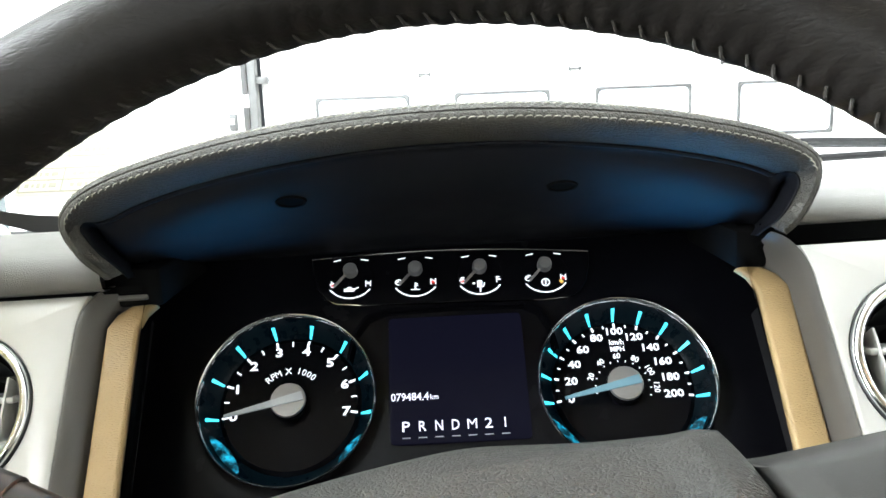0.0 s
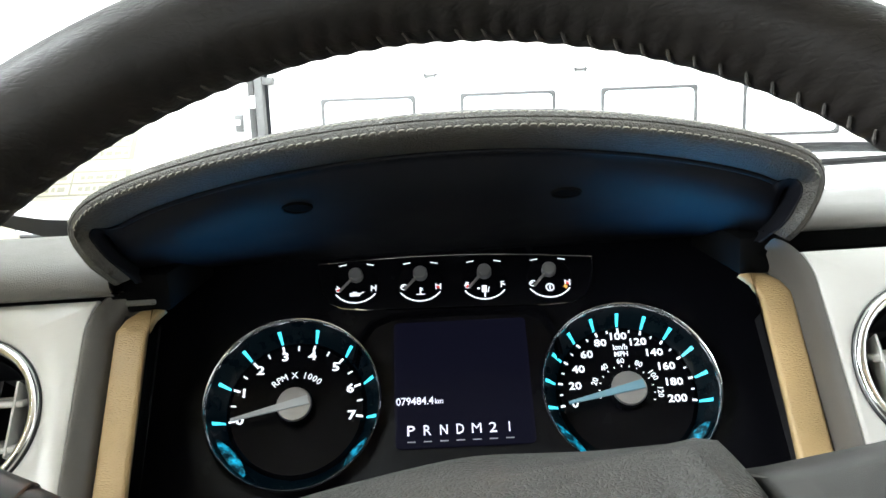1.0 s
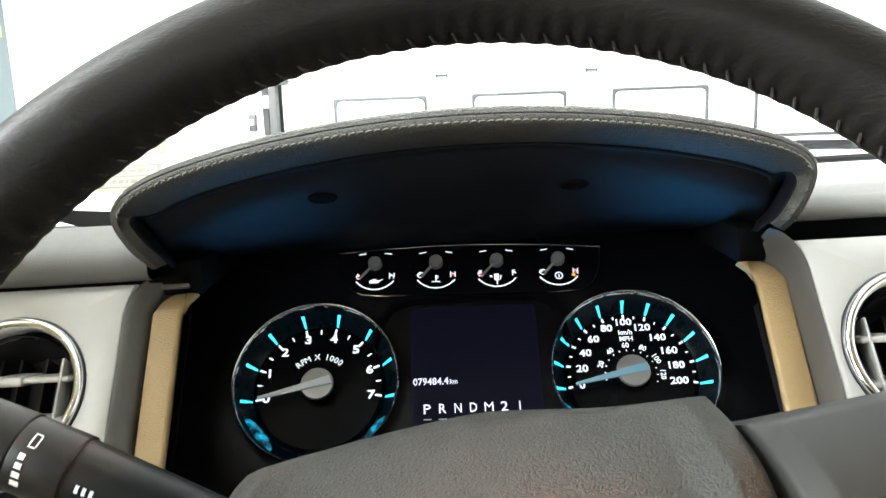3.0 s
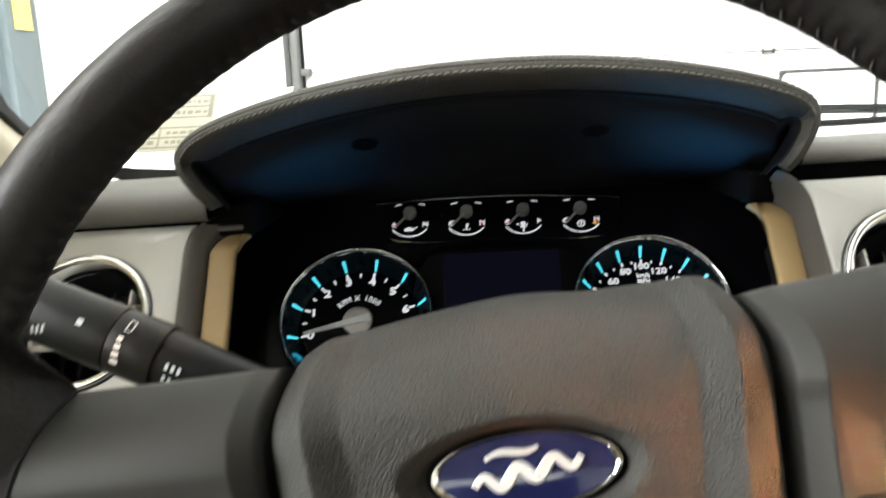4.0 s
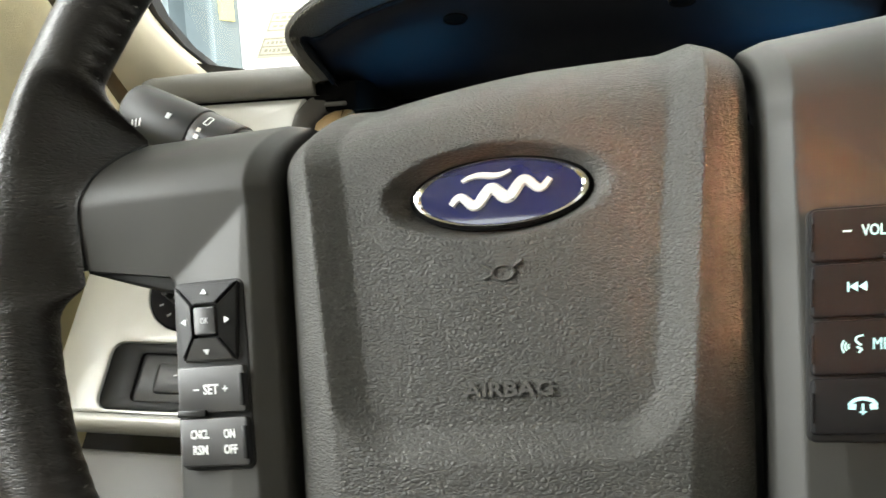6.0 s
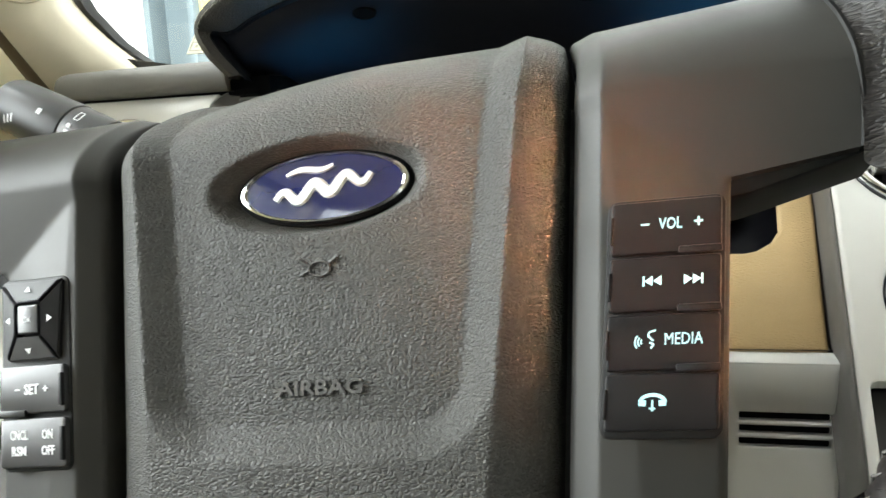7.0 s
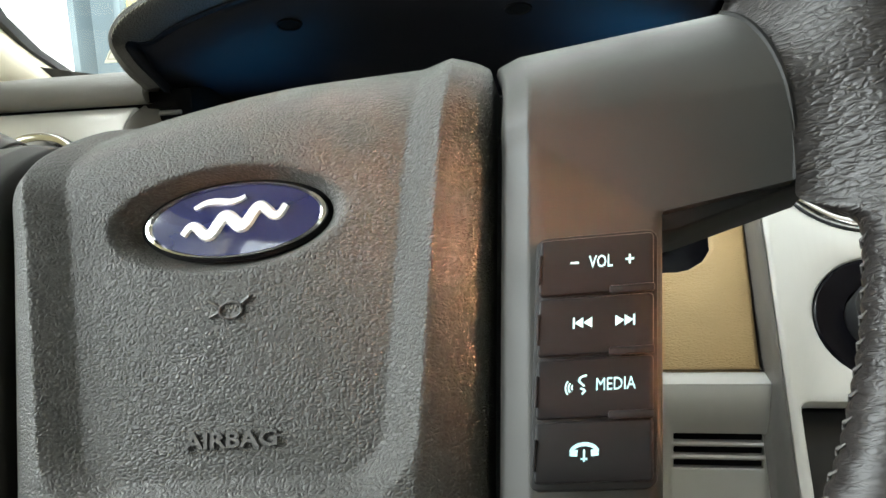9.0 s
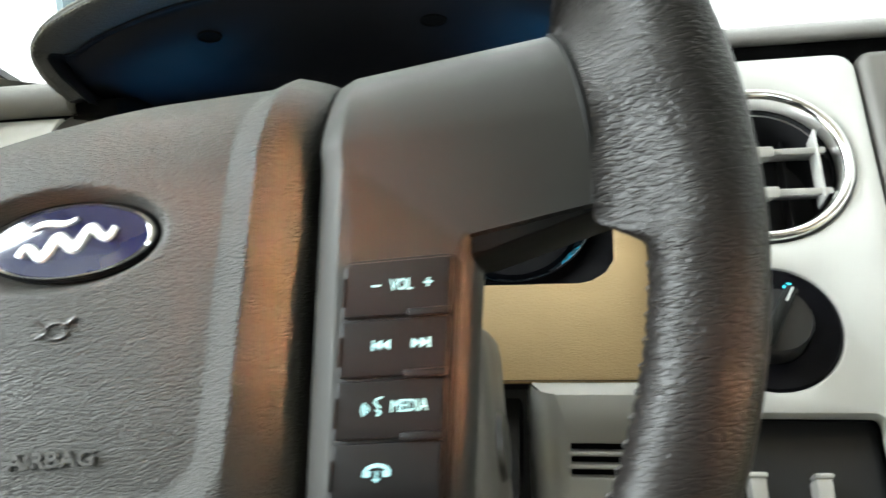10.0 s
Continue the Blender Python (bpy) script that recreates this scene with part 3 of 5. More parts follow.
def spoke_pull(a):
    """0 to 1: how fully the leather reaches in to a spoke at the angle a."""
    deg = math.degrees(a)
    out = 0
    for c in (9.2, 173.7):
        d = (deg - c + 180) % 360 - 180
        under = d < 0 if c < 90 else d > 0
        out = max(out, 1 - smooth01((abs(d) - 10.7) / (3.8 if under else 6.5)))
    return out


def arm_w(v):
    """Height of a spoke's face beside the leather."""
    w = 0.25 * (min(v, 0.024) - 0.017)
    return w - 0.030 * (max(v - 0.022, 0) / 0.036) ** 2


rows = []
N = 1008
for i in range(N):
    a = 2 * math.pi * i / N
    pull = spoke_pull(a)
    grip = 0.0012 * math.exp(-((math.degrees(a) - 90) / 60) ** 2)
    right = math.cos(a) > 0
    far, drop, off = (0.1619, 0.0, 0.003 - RX) if right else (0.1645, 0.0075, RX - 0.004)
    v = min(max(math.sin(a) * (RC - 0.026) + RY + drop, -0.008), 0.060)
    reach = (far + off - 4.0 * (v - 0.009) ** 2 - 0.0003) / max(abs(math.cos(a)), 0.3)
    row = []
    rt = RT + 0.0010 * max(0.0, -math.cos(a))          # the left half is a little fuller
    pucker = 0.0004 * (1 - pull) * math.cos(168 * a)
    for k in range(32):
        f = 2 * math.pi * k / 32
        c, s = math.cos(f), math.sin(f)
        r = RC + rt * c + pucker * max(0.0, -c) ** 6
        z = (rt * 0.93 + grip) * s
        if c < 0:
            t = abs(c)
            r += pull * (RC - t * (RC - reach) - r)
            q = smooth01(t)
            top = RT * 0.93 * (1 - q) + (arm_w(v) + 0.0004) * q
            low = -RT * 0.93 * (1 - q) + arm_w(v) * q
            z += pull * ((top if s >= -1e-6 else low) - z)
        lump = 0.00035 * noise.noise(Vector((math.cos(a) * 9, math.sin(a) * 9, f * 1.3)))
        row.append((RX + (r + lump * c) * math.cos(a), RY + (r + lump * c) * math.sin(a), z + lump * s))
    rows.append(row)
bm = bmesh.new()
faces_from(bm, rows, close_u=True, close_v=True)
rim = part("rim", bm, RIM_LEATHER, wheel, "dark brown-black stitched leather rim", smooth=60)
# lacing along the inside of the rim
bm = bmesh.new()
for i in range(168):
    a = 2 * math.pi * i / 168
    if spoke_pull(a) > 0.12:
        continue
    zz = -0.0005
    tube(bm, [(RX + (RC - RT * math.cos(z0 / RT) - lift) * math.cos(a + da), RY + (RC - RT * math.cos(z0 / RT) - lift) * math.sin(a + da), z0 + zz)
              for z0, da, lift in ((-0.0030, -0.008, -0.0003), (0.0, 0.0, 0.0004), (0.0030, 0.008, -0.0003))], 0.00048, 5)
part("stitching", bm, THREAD_DARK, rim, "dark thread laced along the inner seam")
tagged(rim.children[0], kind="stuff")
bm = bmesh.new()
for a0 in (147.0,):
    a = radians(a0)
    pts = []
    for k in range(29):
        f = 2 * math.pi * k / 28
        r = RC + (RT + 0.0003) * math.cos(f)
        aa = a + 0.012 * math.sin(f * 2)
        pts.append((RX + r * math.cos(aa), RY + r * math.sin(aa), RT * 0.95 * math.sin(f)))
    tube(bm, pts, 0.0006, 5)
part("seam", bm, THREAD_DARK, rim, "dark joint of the leather")

# airbag pad
PADX = 0.003
BX, BY = 0.0030, 0.0066          # middle of the badge


def pad_half(v):
    h = 0.0718 + 0.0813 * (v + 0.085)
    if v > 0.030:
        h -= 0.006 * ((v - 0.030) / 0.034) ** 2.2
    return h


BAND = 0.0114


def pad_inner(v):
    return 0.0497 + 0.125 * (v + 0.029) - (0.006 * ((v - 0.030) / 0.034) ** 2.2 if v > 0.030 else 0)


def pad_drop(q, v):
    """How much lower the top of the pad lies, most of all towards its left shoulder."""
    return (0.0016 + 0.0072 * min(1.25, max(0.0, (0.012 - q) / 0.068)) ** 1.5) * smooth01((v + 0.002) / 0.060)


def pad_w(u, v):
    a = abs(u - PADX)
    gi = pad_inner(v)
    r = 0.012
    qx, qy = a - gi + r, -0.070 - v + r
    d = min(max(qx, qy), 0) + math.hypot(max(qx, 0), max(qy, 0)) - r
    rise = min(max(d / BAND, 0), 1)
    w = -0.0024 + 0.0062 * (rise * 0.85 + 0.15 * smooth01(rise)) - 0.35 * a * a
    crest = gi + BAND
    if a > crest:
        f = (a - crest) / (pad_half(v) - crest)
        w -= 0.0085 * f + 0.0035 * f ** 4
    if v > 0.022:
        w -= 0.0255 * ((v - 0.022) / 0.036) ** 2.2
    e2 = ((u - BX + 0.0018) / 0.0397) ** 2 + ((v - BY) / 0.0172) ** 2
    w -= 0.0085 * smooth01((1.02 - e2) / 0.50)
    return w


bm = bmesh.new()
rows = []
for j in range(170):
    v = -0.108 + 0.1745 * j / 169
    h = pad_half(v)
    gi = pad_inner(v)
    half = list(np.linspace(0, gi, 44)) + list(np.linspace(gi, gi + BAND, 13))[1:] + list(np.linspace(gi + BAND, h, 14))[1:]
    across = [-q for q in half[:0:-1]] + half
    rows.append([(PADX + q, v - pad_drop(q, v), pad_w(PADX + q, v)) for q in across])
faces_from(bm, rows)
skirt(bm, 0.012)
for q in bm.verts:                     # behind its upper edge the pad rises a little further
    if q.co.y > 0.040 and q.is_boundary:
        q.co.y += 0.0040 * smooth01((q.co.x + 0.086) / 0.02) * smooth01((0.060 - q.co.x) / 0.06)
skirt(bm, 0.014)
pad = part("airbag_pad", bm, PAD, wheel, "taupe grained vinyl airbag cover with a raised frame", smooth=70)
part("hub_cover", lathed([(0.0, -0.030), (0.048, -0.031), (0.056, -0.036), (0.054, -0.06), (0.045, -0.075), (0.0, -0.075)], 48), BLACK_SOFT, wheel)
# black plate in the joint round the pad
bm = bmesh.new()
plate(bm, rrect(-0.084, 0.090, -0.112, 0.036, 0.02, 5), (), -0.026, 0.004, 0.001)
part("backing", bm, BLACK_SOFT, wheel)

# oval badge in its hollow: dark joint, chrome rim, blue field
part("badge_joint", lathed([(0.0322, -0.0105), (0.0320, -0.0086), (0.0300, -0.0084)], 72, at(BX, BY), 0.40), VOID, wheel, "dark joint round the badge")
badge = part("badge", lathed([(0.0304, -0.0110), (0.0304, -0.0080), (0.0299, -0.0070), (0.0288, -0.0067), (0.0279, -0.0074)], 72, at(BX, BY), 0.39), CHROME, wheel, "oval badge with a polished chrome rim")
badge_e = lathed([(0.0279, -0.0075), (0.020, -0.0068), (0.010, -0.0064), (0.0, -0.0063)], 72, at(BX, BY), 0.39)
part("field", badge_e, BLUE, badge, "glossy dark blue oval field", smooth=80)


def badge_stroke(pts, r):
    """A plain raised silver stroke, thinning towards its ends."""
    bm, rows = bmesh.new(), []
    for i, (x, y) in enumerate(pts):
        p0, p1 = Vector(pts[max(i - 1, 0)]), Vector(pts[min(i + 1, len(pts) - 1)])
        d = (p1 - p0).normalized()
        n = Vector((-d.y, d.x))
        k = r * (0.55 + 0.45 * math.sin(math.pi * min(1, max(0, (i + 0.6) / len(pts)))))
        rows.append([(BX + x + n.x * o * k, BY + y + n.y * o * k, h) for o, h in ((1, -0.0064), (0.7, -0.0056), (-0.7, -0.0056), (-1, -0.0064))])
    faces_from(bm, rows)
    part("stroke", bm, SATIN, badge, "plain silver stroke")


SATIN = mat("satin_silver", (0.86, 0.86, 0.87), 0.28, metal=0.6, vary=0.03)
T = [i / 60 for i in range(61)]
badge_stroke([(-0.0125 + 0.0170 * t, 0.0045 + 0.0026 * t + 0.0009 * math.sin(6.0 * t)) for t in T], 0.0013)
badge_stroke([(-0.0165 + 0.0340 * t, -0.0036 + 0.0060 * t + 0.0022 * math.sin(19 * t)) for t in T], 0.0022)

# raised horn sign and word
HX, HZ = 0.0042, -0.0021
bm = bmesh.new()
tube(bm, [(HX + 0.0036 * math.cos(t), -0.0222 + 0.0024 * math.sin(t), HZ) for t in np.linspace(0, 6.2832, 20)], 0.00046, 6)
tube(bm, [(HX + 0.0034, -0.0205, HZ), (HX + 0.0062, -0.0186, HZ)], 0.0007, 6)
tube(bm, [(HX - 0.0036, -0.0212, HZ), (HX - 0.0070, -0.0188, HZ)], 0.0005, 6)
tube(bm, [(HX - 0.0036, -0.0226, HZ), (HX - 0.0066, -0.0240, HZ)], 0.0005, 6)
part("horn_sign", bm, EMBOSS, pad, "small raised horn symbol")
writing("airbag_word", "AIRBAG", 0.0062, at(0.0042, -0.0592, HZ), EMBOSS, pad, width=0.0285, bold=0.00016, depth=0.0005, label="raised word pressed in the vinyl")


# spoke covers
def spoke_cover(side, drop, far):
    bm = bmesh.new()
    n1, n2 = 56, 22
    vlist = list(np.linspace(-0.098, -0.0075, 34)) + list(np.linspace(-0.0055, 0.057, 44))

    def point(v, q):
        """q: 0..1 over the upright, 1..2 over the arm."""
        uin = 0.0752 + 0.0813 * (v + 0.085) - (0.006 * ((v - 0.03) / 0.028) ** 2 if v > 0.03 else 0)
        uout = 0.1265 + 0.115 * (v + 0.0065)
        seam = far - 4.0 * (v - 0.009) ** 2
        u = uin + (uout - uin) * q if q <= 1 else uout + (seam - uout) * (q - 1)
        e = u - uin
        w = 0.0
        if e < 0.0088:
            w -= 0.0058 * (1 - e / 0.0088) + 0.004 * max(0, 1 - e / 0.0016) ** 2
        # the upright turns to the side; above the slanting crease the arm begins
        d = (u - 0.0945) * 0.62 + (v - 0.017) * 0.78
        if u < 0.0945:
            w += 0.25 * max(0, min(v, 0.024) - 0.017)
        elif d > 0:
            w += 0.25 * (min(v, 0.024) - 0.017)
        else:
            w -= 0.199 * (u - 0.0945)
        if v > 0.022:
            w -= 0.030 * ((v - 0.022) / 0.036) ** 2
        if q <= 1 and v < -0.006 and uout - u < 0.003:
            w -= 0.002 * (1 - (uout - u) / 0.003) ** 2
        if q > 1:
            v = v + 0.14 * (u - uout) * smooth01(1 - (v + 0.006) / 0.03)
        if side > 0:                   # the arm grows a little taller towards the rim
            v = v + 0.075 * (u - 0.105) * smooth01((v - 0.022) / 0.030)
        return (side * u + (PADX if side > 0 else 0.004), v - drop, w)

    prev = None
    for v in vlist:
        arm = v > -0.0065
        row = [bm.verts.new(point(v, i / n1)) for i in range(n1 + 1)]
        if arm:
            row += [bm.verts.new(point(v, 1 + i / n2)) for i in range(1, n2 + 1)]
        if prev:
            for i in range(min(len(row), len(prev)) - 1):
                bm.faces.new((prev[i], prev[i + 1], row[i + 1], row[i]))
        prev = row
    edge = [Vector(point(v, 2.0)) for v in np.linspace(-0.0055, 0.057, 24)]
    skirt(bm, 0.028)
    cover = part("spoke_cover", bm, SPOKE, wheel, "smooth taupe plastic spoke cover", smooth=50)
    bm = bmesh.new()
    tube(bm, [q + Vector((side * 0.0006, 0, 0.0002)) for q in edge], 0.0009, 6)
    part("seam", bm, PODBLACK, wheel, "dark joint between leather and spoke")
    bm = bmesh.new()
    wedge = [(0.108, 0.012), (0.108, -0.012), (0.1305, -0.0100), (0.1680, 0.0000), (0.1680, 0.012)]
    plate(bm, [(side * x + (PADX if side > 0 else 0.004), y - drop) for x, y in (wedge[::side])], (), -0.010, 0.030, 0.002)
    # underside of the spoke, its shade put into near-black
    part("spoke_core", bm, PODBLACK, wheel)
    return cover


spoke_cover(1, 0.0, 0.1619)
spoke_cover(-1, 0.0075, 0.1645)

# right-hand switches
LEVEL = Matrix(((1, 0, 0, 0), (0.10, 1, 0, 0), (0, 0, 1, 0), (0, 0, 0, 1)))
RB = pose(0.1075, -0.0440, 0.0, 0, 0, -6.6) @ LEVEL
bm = plated(rrect(-0.0160, 0.0160, -0.0335, 0.0330, 0.003), (), 0.0006, 0.012, 0.0008)
bm.transform(RB)
rpod = part("switch_pod", bm, PODBLACK, wheel, "black switch pod with four lit buttons")
for k in range(4):
    y1 = 0.0318 - 0.0160 * k
    bm = bmesh.new()
    plate(bm, rrect(-0.0148, 0.0148, y1 - 0.0151, y1, 0.0012, 3), (), 0.0026, 0.003, 0.0007)
    bm.transform(RB)
    b = part("button", bm, BUTTON, rpod)
    bm = bmesh.new()
    if k < 3:
        box(bm, 0.0036, 0.0150, y1 - 0.0157, y1 - 0.0136, 0.0020, 0.0037, 0.0005)
    box(bm, -0.0150, -0.0142, y1 - 0.0120, y1 - 0.0040, 0.0020, 0.0031, 0.0003)
    bm.transform(RB)
    part("ridge", bm, BUTTON, b)
    yc = y1 - 0.0068
    zt = 0.0027
    if k == 0:
        writing("word", "VOL", 0.0046, RB @ at(0.0013, yc, zt), LIT_BUTTON, b, 0.0062, 0.00004)
        bm = bmesh.new()
        bar(bm, -0.0066, yc, -0.0044, yc, 0.0005, zt)
        bar(bm, 0.0076, yc, 0.0098, yc, 0.0005, zt)
        bar(bm, 0.0087, yc - 0.0012, 0.0087, yc + 0.0012, 0.0005, zt)
        bm.transform(RB)
        part("sign", bm, LIT_BUTTON, b)
    elif k == 1:
        bm = bmesh.new()
        for s, x in ((-1, -0.0028), (1, 0.0073)):
            bar(bm, x + s * 0.0026, yc - 0.0014, x + s * 0.0026, yc + 0.0014, 0.0005, zt)
            for o in (0.0, 0.0023):
                tip, root = x + s * (0.0024 - o), x + s * (0.0002 - o)
                vs = [bm.verts.new(p) for p in ((tip, yc, zt + 0.0002), (root, yc + 0.0014, zt + 0.0002), (root, yc - 0.0014, zt + 0.0002))]
                bm.faces.new(vs)
        bm.transform(RB)
        part("sign", bm, LIT_BUTTON, b)
    elif k == 2:
        writing("word", "MEDIA", 0.0046, RB @ at(0.0055, yc, zt), LIT_BUTTON, b, 0.0098, 0.0)
        bm = bmesh.new()
        for i in range(3):
            for j in range(5):
                t0, t1 = -0.7 + 0.28 * j, -0.7 + 0.28 * (j + 1)
                r = 0.0010 + 0.0008 * i
                bar(bm, -0.0068 - r * math.cos(t0), yc - 0.0006 + r * math.sin(t0), -0.0068 - r * math.cos(t1), yc - 0.0006 + r * math.sin(t1), 0.0004, zt)
        for a_, b_, c_, d_ in ((-0.0056, 0.0020, -0.0040, 0.0024), (-0.0060, 0.0010, -0.0056, 0.0020), (-0.0060, 0.0010, -0.0046, -0.0004), (-0.0056, -0.0008, -0.0044, -0.0014), (-0.0044, -0.0014, -0.0052, -0.0024)):
            bar(bm, a_, yc + b_, c_, yc + d_, 0.0005, zt)
        bm.transform(RB @ at(0.0022, 0))
        part("sign", bm, LIT_BUTTON, b)
    else:
        bm = bmesh.new()
        pts = [(-0.0040 + 0.0040 * math.cos(t), yc - 0.0012 + 0.0026 * math.sin(t)) for t in np.linspace(0.15, math.pi - 0.15, 10)]
        for p, q in zip(pts, pts[1:]):
            bar(bm, *p, *q, 0.0011, zt)
        bar(bm, -0.0082, yc - 0.0010, -0.0060, yc - 0.0012, 0.0018, zt)
        bar(bm, -0.0020, yc - 0.0012, 0.0002, yc - 0.0010, 0.0018, zt)
        bar(bm, -0.0040, yc - 0.0036, -0.0040, yc - 0.0002, 0.0006, zt)
        bar(bm, -0.0050, yc - 0.0028, -0.0030, yc - 0.0028, 0.0005, zt)
        bm.transform(RB @ at(0.0012, yc * 0.14) @ Matrix.Diagonal((0.84, 0.86, 1, 1)))
        part("sign", bm, LIT_BUTTON, b)

# left-hand switches
LB = pose(-0.0990, -0.0490, 0.0, 0, 0, 6.6) @ LEVEL.inverted()
bm = plated(rrect(-0.0140, 0.0140, -0.0335, 0.0322, 0.003), (), 0.0006, 0.012, 0.0008)
bm.transform(LB)
lpod = part("switch_pod", bm, PODBLACK, wheel, "black switch pod with a four-way pad")
yt, yb, xr = 0.0312, 0.0030, 0.0128
ym = (yt + yb) / 2
inner = [(-0.0048, ym - 0.0058), (0.0048, ym - 0.0058), (0.0048, ym + 0.0058), (-0.0048, ym + 0.0058)]
outer = [(-xr + 0.0022, yb), (xr - 0.0022, yb), (xr, yt), (-xr, yt)]
marks = [(0, yb + 0.0032, 180), (xr - 0.0044, ym, -90), (0, yt - 0.0036, 0), (-xr + 0.0044, ym, 90)]
for i in range(4):
    o0, o1, i1, i0 = outer[i], outer[(i + 1) % 4], inner[(i + 1) % 4], inner[i]
    c = Vector(((o0[0] + o1[0] + i0[0] + i1[0]) / 4, (o0[1] + o1[1] + i0[1] + i1[1]) / 4))
    sh = lambda p, k=0.93: (c.x + (p[0] - c.x) * k, c.y + (p[1] - c.y) * k)
    bm = bmesh.new()
    f_ = [(*sh(o0), 0.0022), (*sh(o1), 0.0022), (*sh(i1), 0.0044), (*sh(i0), 0.0044)]
    g_ = [(p[0], p[1], 0.0) for p in f_]
    fv, gv = [bm.verts.new(p) for p in f_], [bm.verts.new(p) for p in g_]
    bm.faces.new(fv)
    for k in range(4):
        bm.faces.new((gv[k - 1], gv[k], fv[k], fv[k - 1]))
    bmesh.ops.bevel(bm, geom=[e for e in bm.edges if abs(e.verts[0].co.z) > 0.001 and abs(e.verts[1].co.z) > 0.001], offset=0.0004, segments=2, affect="EDGES")
    bm.transform(LB)
    key = part("arrow_key", bm, BUTTON_GREY if i == 0 else BUTTON, lpod)
    mx, my, ang = marks[i]
    bm = bmesh.new()
    vs = [bm.verts.new(p) for p in ((-0.0013, -0.0009, 0), (0.0013, -0.0009, 0), (0, 0.0012, 0))]
    bm.faces.new(vs)
    tilt = {0: (-20, 0), 1: (0, 15), 2: (20, 0), 3: (0, -15)}[i]
    bm.transform(LB @ pose(mx, my, 0.0038, -tilt[0] * 0.8, 0, 0) @ at(0, 0, 0, ang))
    part("arrow", bm, MARK, key)
bm = plated(rrect(-0.0042, 0.0042, ym - 0.0050, ym + 0.0050, 0.0008, 3), (), 0.0042, 0.004, 0.0006)
bm.transform(LB)
okk = part("ok_key", bm, BUTTON_GREY, lpod)
writing("word", "OK", 0.0030, LB @ at(0, ym, 0.0043), LIT_DIM, okk, 0.0030)
for k, (y0, y1) in enumerate(((-0.0146, 0.0014), (-0.0322, -0.0162))):
    bm = plated(rrect(-0.0130, 0.0130, y0, y1, 0.0012, 3), (), 0.0026, 0.003, 0.0007)
    bm.transform(LB)
    b = part("button", bm, BUTTON_GREY, lpod)
    bm = bmesh.new()
    box(bm, 0.0112, 0.0128, y0 + 0.002, y1 - 0.003, 0.0020, 0.0038, 0.0004)
    if k == 0:
        box(bm, -0.0130, -0.0020, y0 - 0.0012, y0 + 0.0012, 0.0020, 0.0036, 0.0004)
    bm.transform(LB)
    part("ridge", bm, BUTTON, b)
    yc = (y0 + y1) / 2
    if k == 0:
        writing("word", "SET", 0.0048, LB @ at(0, yc, 0.0027), MARK, b, 0.0058, 0.0001)
        bm = bmesh.new()
        bar(bm, -0.0066, yc, -0.0046, yc, 0.0005, 0.0027)
        bar(bm, 0.0046, yc, 0.0066, yc, 0.0005, 0.0027)
        bar(bm, 0.0056, yc - 0.001, 0.0056, yc + 0.001, 0.0005, 0.0027)
        bm.transform(LB)
        part("sign", bm, MARK, b)
    else:
        for body, x, y, w in (("CNCL", -0.0052, yc + 0.0026, 0.0070), ("RSM", -0.0052, yc - 0.0026, 0.0056), ("ON", 0.0060, yc + 0.0026, 0.0042), ("OFF", 0.0062, yc - 0.0026, 0.0050)):
            writing("word", body, 0.0042, LB @ at(x, y, 0.0027), MARK, b, w, 0.0001)

# ---- dashboard ----
dash = thing("dashboard", CAR, "taupe truck dashboard with silver panels and beige leather inlays", "dashboard")
CTS = CAR.inverted() @ SLANT          # from the leaning frame into the dash's own


def slanted(name, bm, material, parent, label="", smooth=32):
    bm.transform(CTS)
    return part(name, bm, material, parent, label, smooth)


# hood over the gauges: an arch of leather, its front edge drawn as half an arch and mirrored
HALF = [(0.0, 0.1020), (0.05, 0.1002), (0.10, 0.0945), (0.14, 0.0868), (0.17, 0.0788), (0.188, 0.0715), (0.1975, 0.0640), (0.2008, 0.0545), (0.1982, 0.0440), (0.1912, 0.0310), (0.1868, 0.0210), (0.1815, 0.0120), (0.1780, 0.0030)]


def bulge(z):
    """The left foot of the hood reaches further out than the right one."""
    return 0.0078 * math.exp(-((z - 0.050) / 0.016) ** 2) + 0.0055 * smooth01((0.026 - z) / 0.022) + 0.0058 * smooth01((0.052 - z) / 0.020)


def arch(n=150):
    """Evenly spaced points on the arch from its left foot to its right one, with outward directions."""
    pts = [Vector((-x - bulge(z), 0, z)) for x, z in reversed(HALF)] + [Vector((x, 0, z)) for x, z in HALF[1:]]
    fine = []
    for i in range(len(pts) - 1):
        p0, p1, p2, p3 = pts[max(i - 1, 0)], pts[i], pts[i + 1], pts[min(i + 2, len(pts) - 1)]
        for k in range(12):
            t = k / 12
            fine.append(0.5 * ((2 * p1) + (p2 - p0) * t + (2 * p0 - 5 * p1 + 4 * p2 - p3) * t * t + (3 * p1 - p0 - 3 * p2 + p3) * t ** 3))
    fine.append(pts[-1])
    ln = [0]
    for a, b in zip(fine, fine[1:]):
        ln.append(ln[-1] + (b - a).length)
    out = []
    for i in range(n):
        s = ln[-1] * i / (n - 1)
        k = min(len(fine) - 2, max(0, int(np.searchsorted(ln, s)) - 1))
        t = (s - ln[k]) / max(1e-9, ln[k + 1] - ln[k])
        p = fine[k].lerp(fine[k + 1], t)
        d = (fine[min(k + 3, len(fine) - 1)] - fine[max(k - 2, 0)]).normalized()
        out.append((p, Vector((-d.z, 0, d.x))))
    return out, ln[-1]


ARCH, ARCH_LEN = arch()


